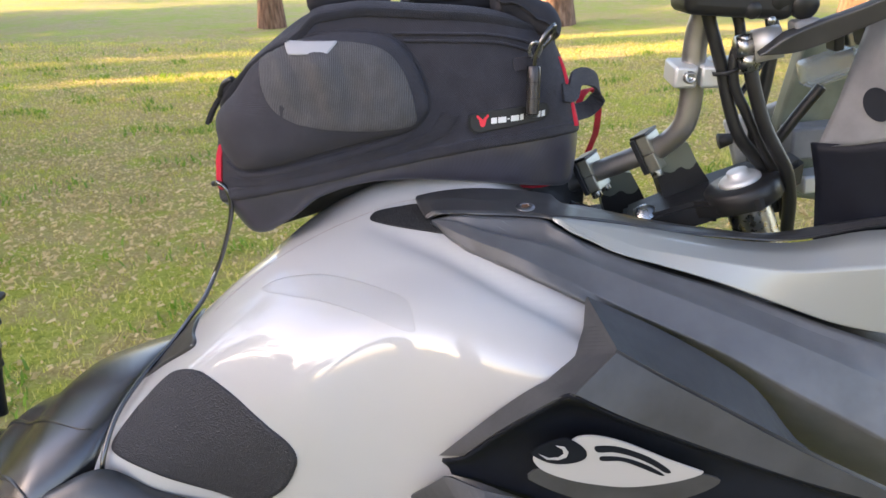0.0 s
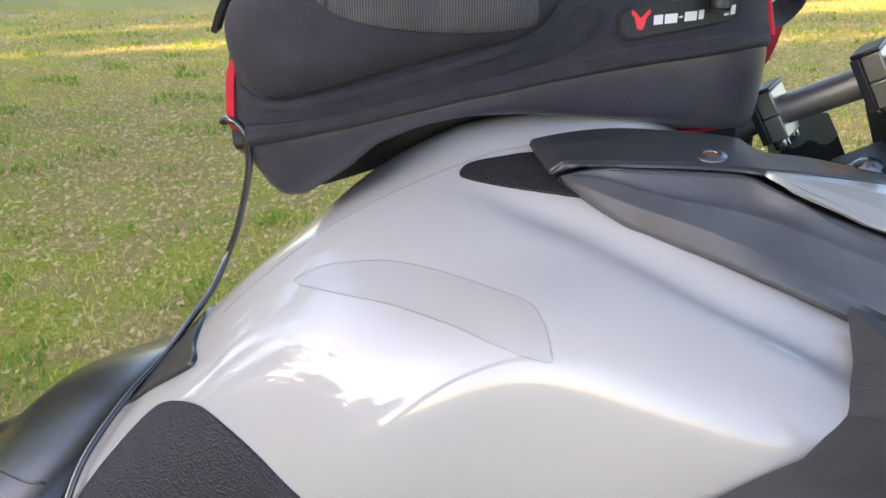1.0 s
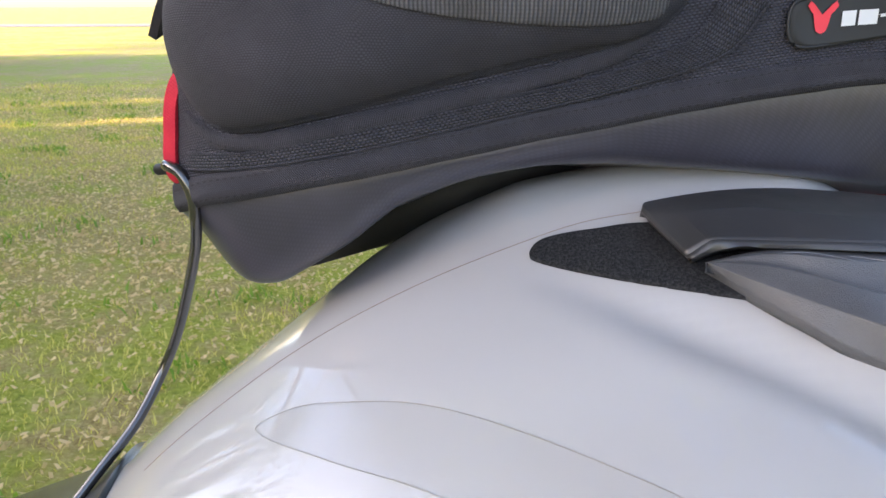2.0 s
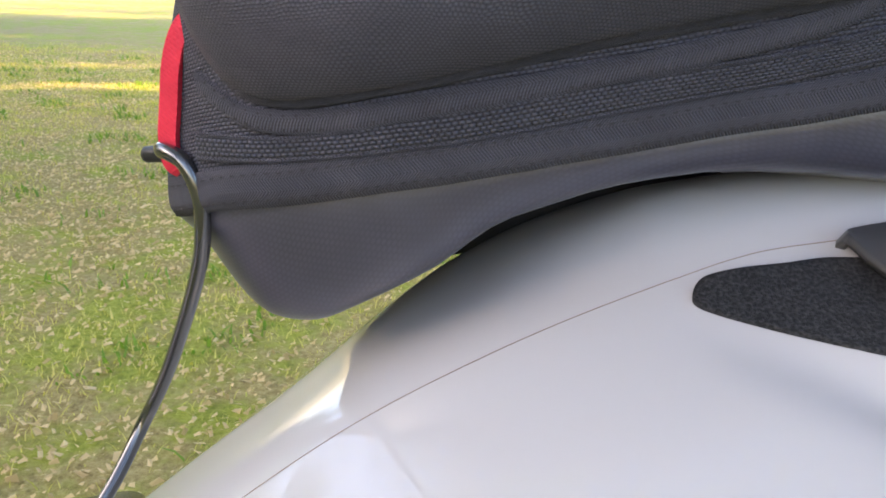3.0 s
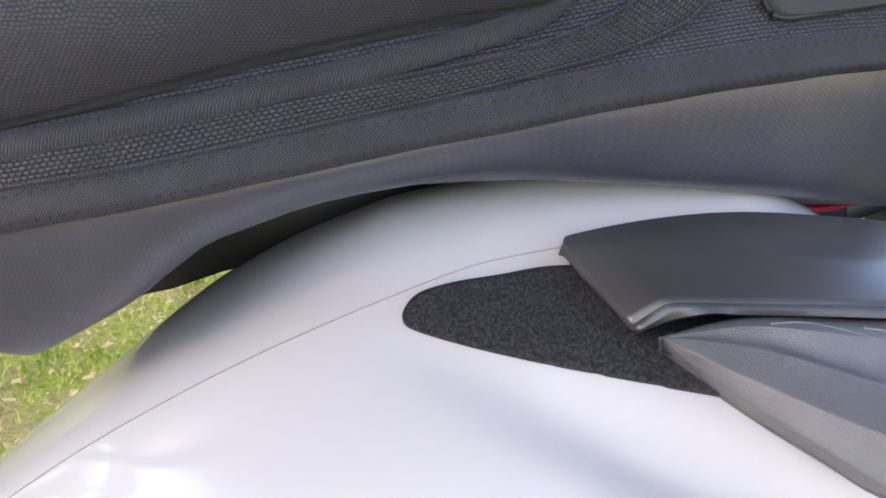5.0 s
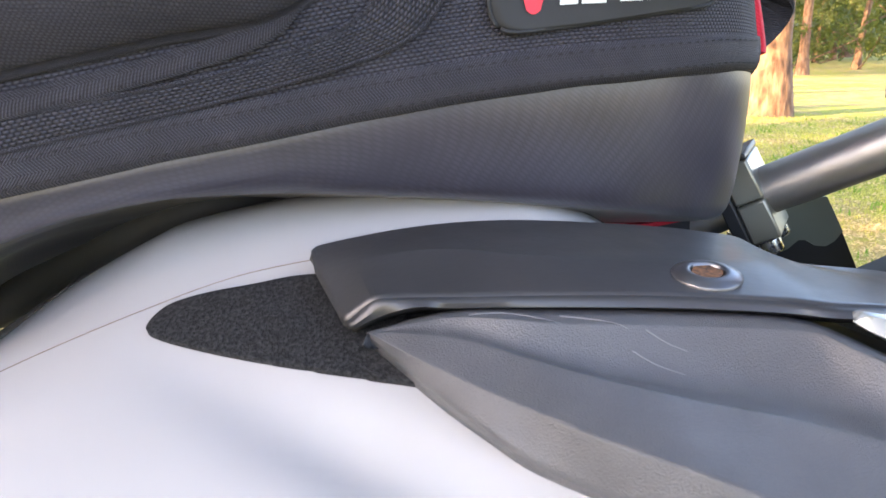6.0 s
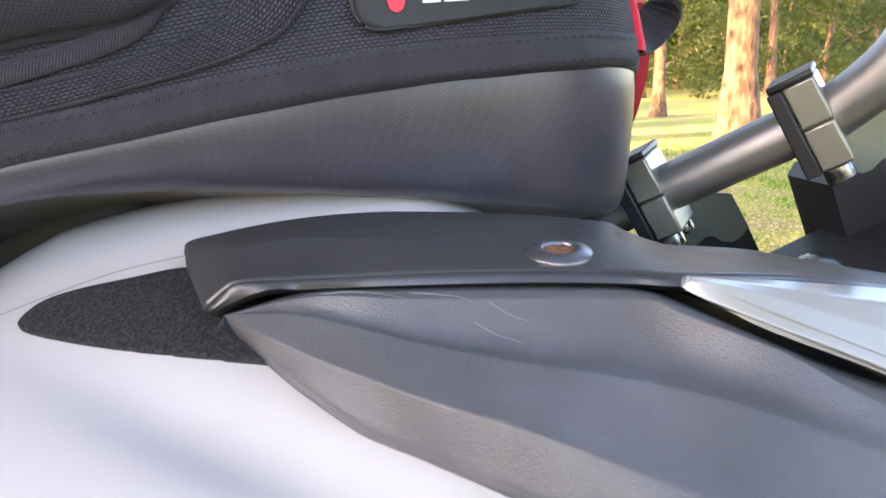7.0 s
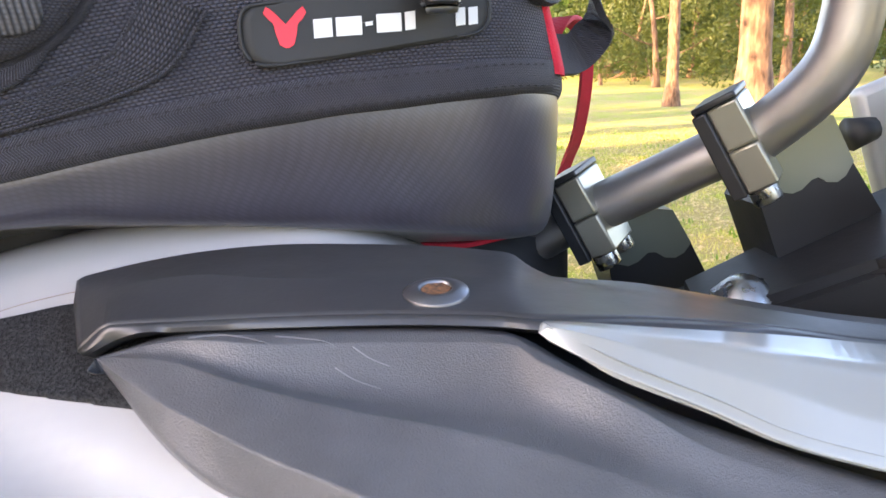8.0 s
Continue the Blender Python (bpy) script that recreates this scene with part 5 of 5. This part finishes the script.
# red tab at the rear corner, with the hook
strap("red_tab", [(-0.2025, 0.7280, 1.1680), (-0.2105, 0.7220, 1.1625), (-0.2142, 0.7195, 1.1530), (-0.2160, 0.7185, 1.1380), (-0.2170, 0.7185, 1.1280), (-0.2155, 0.7185, 1.1210), (-0.2095, 0.7205, 1.1175)], 0.0058, 0.0022, RED, (1, -0.25, 0), "folded red webbing tab", 50)
gp("hook", tube("hook", [(-0.2269, 0.7270, 1.1222), (-0.2218, 0.7240, 1.1232), (-0.2153, 0.7220, 1.1233)], 0.0026, 10, 12), DARK, None, "grey plastic hook")
# rear zip puller and webbing
strap("rear_strap", [(-0.196, 0.735, 1.222), (-0.212, 0.742, 1.207), (-0.226, 0.752, 1.190), (-0.233, 0.757, 1.178)], 0.010, 0.004, TAPE, (0, 1, 0), "black webbing puller")
gp("zip_puller", tube("zip_puller", [(-0.196, 0.733, 1.224), (-0.206, 0.736, 1.219), (-0.212, 0.738, 1.207)], 0.0035, 8, 12), DARK)
# front corner: red piping, black handle loop, red strap


def on_bag(deg, h, lift):
    """A place on the bag's body, by its angle round the bag and its height."""
    g = float(np.interp(h, [k for _, k in SHAPE], [k for k, _ in SHAPE]))
    p, c = Vector(bag_point(radians(deg), g, Z_SEAM, Z_TOP, h, lean=LEAN)), Vector((*BAG_C, 0))
    out = Vector((p.x - c.x, (p.y - c.y) * 3, 0)).normalized()
    return p + out * lift


PIPE_H = np.linspace(0.08, 0.80, 30)
gp("red_piping", grid_mesh("red_piping", np.array([[on_bag(d, h, l) for h in PIPE_H] for d, l in ((-28.5, -0.001), (-28.0, 0.0014), (-25.5, 0.0024), (-23.0, 0.0014), (-22.5, -0.001))])), RED, None, "red piping on the corner seam")
strap("handle_loop", [tuple(on_bag(-36, 0.44, 0.001)), tuple(on_bag(-27, 0.45, 0.004)), (0.139, 0.782, 1.213), (0.153, 0.800, 1.212), (0.165, 0.815, 1.203), (0.169, 0.822, 1.187), (0.159, 0.818, 1.176), (0.143, 0.80, 1.175), (0.131, 0.785, 1.174)], 0.018, 0.003, TAPE, (-0.15, 0.35, 0.9), "black webbing carrying loop", 50)
strap("red_strap", [(0.147, 0.815, 1.170), (0.150, 0.825, 1.184), (0.159, 0.840, 1.191), (0.172, 0.858, 1.187), (0.178, 0.868, 1.172), (0.180, 0.876, 1.158), (0.182, 0.890, 1.142), (0.184, 0.908, 1.127), (0.185, 0.93, 1.112), (0.18, 0.94, 1.09)], 0.0075, 0.0022, RED, (1, 0.5, 0.1), "red webbing strap", 60)
strap("base_strap", [(0.05, 0.790, 1.101), (0.08, 0.790, 1.100), (0.10, 0.790, 1.0985), (0.119, 0.795, 1.100)], 0.014, 0.002, RED, (0, 1, 0), "red webbing strap under the base", 30)
# top handle and the soft rolls strapped to the lid
strap("top_handle", [(-0.035, 0.765, 1.290), (-0.015, 0.765, 1.302), (0.02, 0.768, 1.325), (0.06, 0.775, 1.34), (0.10, 0.79, 1.33)], 0.012, 0.004, TAPE, (0, 1, 0.15), "black webbing top handle", 40)
for at, size, tip in (((-0.090, 0.81, 1.298), (0.080, 0.13, 0.036), 2), ((0.012, 0.83, 1.292), (0.095, 0.11, 0.026), -3), ((0.080, 0.81, 1.279), (0.072, 0.13, 0.026), 26)):
    roll = block(at, size, pose(0, 0, 0, 0, tip, 7), 0.014, 5)
    bmesh.ops.subdivide_edges(roll, edges=[e for e in roll.edges if e.calc_length() > 0.02], cuts=5, use_grid_fill=True)
    for v in roll.verts:
        v.co += Vector((0.3, 0.3, 1)) * (0.008 * noise.noise(v.co * 30) + 0.003 * noise.noise(v.co * 90))
    gp("top_roll", roll, SMOOTHNYLON, None, "soft crumpled black fabric roll on the lid")
gp("cord", tube("cord", [(-0.052, 0.79, 1.279), (-0.040, 0.79, 1.284), (-0.024, 0.795, 1.296), (-0.005, 0.80, 1.303)], 0.0018, 8, 20), GREYP, None, "grey cord over the lid")

# combination lock on a wire loop at the zip
lock_c = Vector(onto(0.085, 1.212, 0.0105))
lock = gp("zip_lock", creased(grid_mesh("zip_lock", disc([(0.0, -0.024), (0.0056, -0.024), (0.0064, -0.0232), (0.0066, -0.0095), (0.0063, -0.0092), (0.0066, -0.0089), (0.0066, 0.0055), (0.0063, 0.0058), (0.0066, 0.0061), (0.0066, 0.0190), (0.0058, 0.0205), (0.0024, 0.0215), (0.0, 0.0215)], axis(lock_c, (0.02, 0.1, 1)), 28), wrap=True), 30), KNURL, None, "knurled black cylinder padlock")
gp("lock_neck", tube("lock_neck", [lock_c + Vector((0.0005, 0.002, 0.020)), lock_c + Vector((0.001, 0.002, 0.030))], 0.0022, 10, 6), STEEL, lock, "steel swivel neck")
gp("swivel_hook", tube("swivel_hook", [lock_c + Vector((-0.003, 0.001, 0.029)), lock_c + Vector((-0.0045, -0.002, 0.036)), lock_c + Vector((-0.001, -0.004, 0.0425)), lock_c + Vector((0.005, -0.003, 0.041)), lock_c + Vector((0.0055, 0.0, 0.034)), lock_c + Vector((0.002, 0.001, 0.029)), lock_c + Vector((-0.003, 0.001, 0.029))], 0.0017, 8, 40), STEEL, lock, "steel swivel hook")
gp("lock_wire", tube("lock_wire", [lock_c + Vector((0, 0, 0.018)), lock_c + Vector((0.001, -0.002, 0.030)), lock_c + Vector((0.006, -0.004, 0.044)), lock_c + Vector((0.013, -0.002, 0.054)), lock_c + Vector((0.018, 0.004, 0.056)), lock_c + Vector((0.016, 0.006, 0.046)), lock_c + Vector((0.006, 0.004, 0.036))], 0.0024, 8, 40), CABLEMAT, lock)
gp("lock_end", grid_mesh("lock_end", disc([(0.0, 0.0006), (0.0024, 0.0006), (0.0026, 0.0015), (0.0048, 0.0015), (0.0052, 0.0)], axis(lock_c + Vector((0, -0.0024, -0.0242)), (0, 0, -1)), 18), wrap=True), STEEL, lock)
strap("lock_loop", [tuple(onto(0.071, 1.235, 0.001)), tuple(onto(0.079, 1.236, 0.004)), tuple(onto(0.09, 1.237, 0.004)), tuple(onto(0.098, 1.236, 0.001))], 0.012, 0.0018, TAPE, (0, 0, 1), "", 20)

# ---- the security cable from the bag to the seat ----
cable_me = tube("steel_cable", [(-0.2218, 0.7270, 1.1230), (-0.2180, 0.7160, 1.1262), (-0.2108, 0.7120, 1.1238), (-0.2066, 0.7110, 1.1145), (-0.2066, 0.7120, 1.1040), (-0.2095, 0.7165, 1.0920), (-0.2160, 0.7220, 1.0735), (-0.2290, 0.732, 1.043), (-0.2395, 0.735, 1.022), (-0.249, 0.720, 1.001), (-0.262, 0.705, 0.984), (-0.280, 0.685, 0.962), (-0.298, 0.655, 0.945), (-0.314, 0.622, 0.922), (-0.321, 0.597, 0.895), (-0.324, 0.588, 0.872)], 0.0025, 14, 130)
tagged(part("steel_cable", cable_me, CABLEMAT), "black sheathed cable hanging from the bag to the seat", "cable")

# ---- ground, grass, road ----


def ground_height(x, y):
    return 0.03 * noise.noise(Vector((x * 0.25, y * 0.25, 0))) + 0.012 * noise.noise(Vector((x * 1.3, y * 1.3, 3)))


xs = np.r_[-900, -300, -120, -60, -30, np.linspace(-18, 18, 73), 30, 60, 120, 300, 900]
ys = np.r_[-900, -300, -100, -40, -15, np.linspace(-6, 30, 73), 45, 70, 120, 300, 900]
gg = np.array([[(x, y, ground_height(x, y) if abs(x) < 25 and -10 < y < 35 else 0) for x in xs] for y in ys])
tagged(part("ground", grid_mesh("ground", gg), GROUND), "patchy lawn with dry leaves and bare soil", "ground", kind="structure")


def scatter(name, count, box, size, material, label, lean=0.5, width=0.12, seed=3, keep=0.0, flat=False, clump=None):
    """Many small blades or leaves on the ground, denser where the lawn grows."""
    rng = np.random.default_rng(seed)
    (x0, x1), (y0, y1) = box
    v, f = [], []
    n = 0
    while n < count:
        y = y0 + (y1 - y0) * rng.random() ** 1.25
        x = x0 + (x1 - x0) * rng.random()
        if rng.random() < max((abs(x) / x1) ** 3, ((y - 4) / (y1 - 4)) ** 3 if y > 4 else ((4 - y) / (4 - y0)) ** 4):
            continue
        if clump is not None and noise.noise(Vector((x * 2.3, y * 2.3, 21.0))) < clump:
            continue
        d = noise.noise(Vector((x * 0.9, y * 0.9, 7.0))) + 0.6 * noise.noise(Vector((x * 3.1, y * 3.1, 11.0)))
        if (d < -0.12 + 0.25 * rng.random()) != flat and rng.random() > keep:
            if rng.random() > 0.25:
                continue
        s = size * (0.5 + rng.random()) * (1 + 0.05 * y)
        a = rng.random() * 2 * math.pi
        z = ground_height(x, y)
        dx, dy = math.cos(a), math.sin(a)
        i = len(v)
        if flat:
            t = 0.3 * (rng.random() - 0.3)
            b = a + 1.2 + rng.random() * 0.7
            ex, ey = math.cos(b), math.sin(b)
            v += [(x, y, z + 0.012), (x + dx * s, y + dy * s, z + 0.014 + t * s), (x + (dx + ex * 0.6) * s * 0.8, y + (dy + ey * 0.6) * s * 0.8, z + 0.02 + 0.2 * s * rng.random()), (x + ex * s * 0.5, y + ey * s * 0.5, z + 0.013)]
            f.append((i, i + 1, i + 2, i + 3))
        else:
            l, w = lean * (0.2 + rng.random()) * s, width * s
            ox, oy = -dy * w, dx * w
            v += [(x - ox, y - oy, z), (x + ox, y + oy, z), (x + dx * l * 0.35 + ox * 0.7, y + dy * l * 0.35 + oy * 0.7, z + s * 0.6),
                  (x + dx * l * 0.35 - ox * 0.7, y + dy * l * 0.35 - oy * 0.7, z + s * 0.6), (x + dx * l, y + dy * l, z + s)]
            f += [(i, i + 1, i + 2, i + 3), (i + 3, i + 2, i + 4)]
        n += 1
    return tagged(part(name, mesh_of(name, v, f, smooth=False), material), label, "grass" if not flat else "leaves", kind="stuff")


scatter("grass", 190000, ((-8, 8), (-4, 13)), 0.019, BLADE, "short patchy lawn grass with yellow blades", 1.5, 0.09, 3)
scatter("weeds", 14000, ((-8, 8), (-4, 12)), 0.030, WEED, "darker green weed clumps in the lawn", 1.2, 0.16, 8, clump=0.22)
scatter("dry_leaves", 80000, ((-8, 8), (-4, 12)), 0.016, LITTER, "dry brown leaves lying in the lawn", seed=5, keep=0.16, flat=True)
scatter("larger_dry_leaves", 7500, ((-5, 5), (0.2, 6)), 0.023, LITTER, "larger curled tan leaves scattered over the lawn", seed=9, keep=0.35, flat=True)

road_g = loft([[(-120, 44, 0.03), (-40, 46, 0.03), (-12, 47, 0.03), (3, 47, 0.03), (16, 49, 0.03), (40, 62, 0.03), (120, 110, 0.03)], [(-120, 52, 0.03), (-40, 53, 0.03), (-14, 54, 0.03), (0, 54, 0.03), (13, 56, 0.03), (36, 69, 0.03), (115, 118, 0.03)]], 3, 60, spline, straight)
tagged(part("road", grid_mesh("road", road_g), ROADMAT), "pale asphalt road across the park", "road", kind="structure")

# ---- trees ----


def leaf_cloud(rng, centers, radius, per, size):
    """Leaf quads in uneven clumps."""
    v, f = [], []
    for c in centers:
        r = radius * (0.6 + 0.7 * rng.random())
        for _ in range(per):
            d = rng.normal(size=3)
            d *= r * rng.random() ** 0.4 / np.linalg.norm(d)
            p = c + d * (1, 1, 0.7)
            a, b = rng.normal(size=3), rng.normal(size=3)
            a *= size * (0.6 + 0.8 * rng.random()) / np.linalg.norm(a)
            b *= size * 0.6 / np.linalg.norm(b)
            i = len(v)
            v += [p - a, p - b * 0.8, p + a, p + b * 0.8]
            f.append((i, i + 1, i + 2, i + 3))
    return v, f


def make_tree(name, trunk_r, height, crown_low, crown_r, clumps, per, leaf, material, label, seed, group=""):
    rng = np.random.default_rng(seed)
    root = thing(name, (0, 0, 0), label, "tree", group)
    lean = rng.normal(size=2) * 0.12
    rings = []
    for h in np.linspace(0, 1, 15):
        r = trunk_r * (1 - 0.75 * h) * (1 + 0.55 * math.exp(-h * height / 0.35))
        c = np.array((lean[0] * h * h * 3, lean[1] * h * h * 3, h * height * 0.92 - 0.05))
        rings.append([c + np.array((math.cos(a), math.sin(a), 0)) * r * (1 + 0.09 * math.sin(3 * a + 5 * h) + 0.05 * math.sin(7 * a)) for a in np.linspace(0, 2 * math.pi, 18, endpoint=False)])
    part("trunk", grid_mesh("trunk", np.array(rings), wrap=True), BARK, root)
    centers, limbs = [], []
    for k in range(clumps):
        z = crown_low + (height - crown_low) * rng.random()
        w = crown_r * (1.1 - 0.75 * (z - crown_low) / (height - crown_low)) * (0.35 + 0.75 * rng.random())
        a = rng.random() * 2 * math.pi
        c = np.array((w * math.cos(a), w * math.sin(a), z))
        centers.append(c)
        if k % 3 == 0:
            limbs.append([(lean[0] * (z / height) ** 2 * 3, lean[1] * (z / height) ** 2 * 3, z - 0.4 * w), tuple(c * (0.5, 0.5, 1) - (0, 0, 0.25 * w)), tuple(c)])
    v, f = leaf_cloud(rng, centers, crown_r * 0.36, per, leaf)
    part("crown", mesh_of("crown", v, f, smooth=False), material, root)
    for pts in limbs[:10]:
        part("limb", tube("limb", pts, (trunk_r * 0.28, 0.015), 7, 8), BARK, root)
    return root


def planted(ob, x, y, turn=0.0, size=1.0):
    ob.matrix_basis = pose(x, y, ground_height(x, y) if abs(x) < 25 and -10 < y < 35 else 0, 0, 0, turn)
    ob.scale = size if isinstance(size, tuple) else (size,) * 3
    return ob


pine = planted(make_tree("pine_tree", 0.23, 16, 6.5, 3.2, 36, 90, 0.16, LEAF, "tall pine with a bare reddish brown trunk", 11, "park trees"), -3.45, 14.4, 0, (0.75, 0.75, 1.0))
oak = planted(make_tree("oak_tree", 0.27, 13, 4.5, 4.6, 46, 180, 0.115, LEAF, "broad green tree in the park, with unseen copies added for shade", 12, "park trees"), 1.75, 14.3)
lime = planted(make_tree("young_tree", 0.10, 7, 0.5, 2.3, 40, 170, 0.085, YLEAF, "young yellow-green tree at the road", 13, "park trees"), 17.0, 33.0)
# also planted unseen on the left, an added screen against the low sun
hedge = planted(make_tree("leafy_tree", 0.16, 6.2, 0.5, 2.7, 56, 150, 0.17, LEAF, "dense green tree with low branches, backdrop foliage and unseen sun screen", 14, "park trees"), -14.0, 0.6)
shade = planted(make_tree("shade_tree", 0.30, 17, 8.5, 6.0, 80, 150, 0.15, DARKLEAF, "broad shade tree whose crown hangs over the motorcycle", 21, "park trees"), 1.3, -2.8)
airy = planted(make_tree("airy_tree", 0.22, 15, 8.0, 5.6, 70, 110, 0.14, DARKLEAF, "tall tree with an open airy crown above the motorcycle", 27, "park trees"), -4.7, 5.0)
for k in range(13):
    planted(copy_thing(hedge, Matrix()), 13.0 + 3.6 * k, 52.0 + 2.0 * k + 3.0 * (k % 2), 47 * k, (1.5, 1.5, 1.25 + 0.3 * (k % 3)))
for src, x, y, turn, size in (
        (shade, -4.5, -5.5, 130, 1.0), (airy, 4.7, 4.0, 250, 1.0),
        (pine, 6.15, 12.1, 40, 1.05), (pine, 7.0, 17.4, 140, 0.6), (pine, 14.0, 25, 60, 0.7), (lime, 13.5, 27, 80, 1.2), (lime, 18.5, 29, 10, 1.3), (lime, 22.0, 31, 100, 1.3), (lime, 10.5, 27.5, 200, 1.1), (lime, 15.5, 36, 10, 1.4),
        (hedge, 13.0, 41, 20, 1.7), (hedge, 22.0, 44, 120, 1.8), (oak, 30.0, 48, 200, 1.2), (oak, 27.0, 36, 260, 1.0), (oak, 36.0, 60, 30, 1.3), (hedge, 20.0, 56, 70, 1.8), (oak, 45.0, 66, 310, 1.4),
        (lime, 12.0, 34, 40, 0.9), (lime, 21.5, 37, 100, 1.1), (lime, 9.5, 31, 190, 0.8), (lime, 25.5, 42, 280, 1.2), (lime, 16.0, 40, 330, 1.0), (lime, 30.0, 41, 50, 1.2),
        # the three oaks farthest left are unseen, added to shade the distant lawn
        (oak, -4.3, 4.3, 50, (1.05, 1.05, 0.85)), (oak, 18, -6, 220, 1.0), (oak, -25.0, 12.0, 10, 1.2), (oak, -30.0, 23.0, 150, 1.3), (oak, -27.0, 17.5, 60, 1.0), (pine, 13, 4, 20, 1.0),
        # unseen rows, added to keep the low sun off the motorcycle
        (hedge, -14, -3.0, 75, 1.0), (hedge, -14, -7.0, 140, 1.05), (hedge, -14, -11.0, 200, 1.0), (hedge, -18, -0.6, 30, 1.05), (hedge, -18, -4.7, 260, 1.05), (hedge, -18, -8.8, 310, 1.1),
        # unseen too: gaps between the narrow ones let sun bands onto the lawn
        (hedge, -14, 3.4, 55, (0.55, 0.55, 0.95)), (hedge, -14, 6.0, 15, (0.34, 0.34, 0.95)), (hedge, -14, 8.0, 100, (0.36, 0.36, 0.95)), (hedge, -14, 9.9, 210, (0.36, 0.36, 0.95)), (hedge, -14, 12.9, 70, 1.0), (hedge, -14, 15.2, 170, 1.05)):
    planted(copy_thing(src, Matrix()), x, y, turn, size)
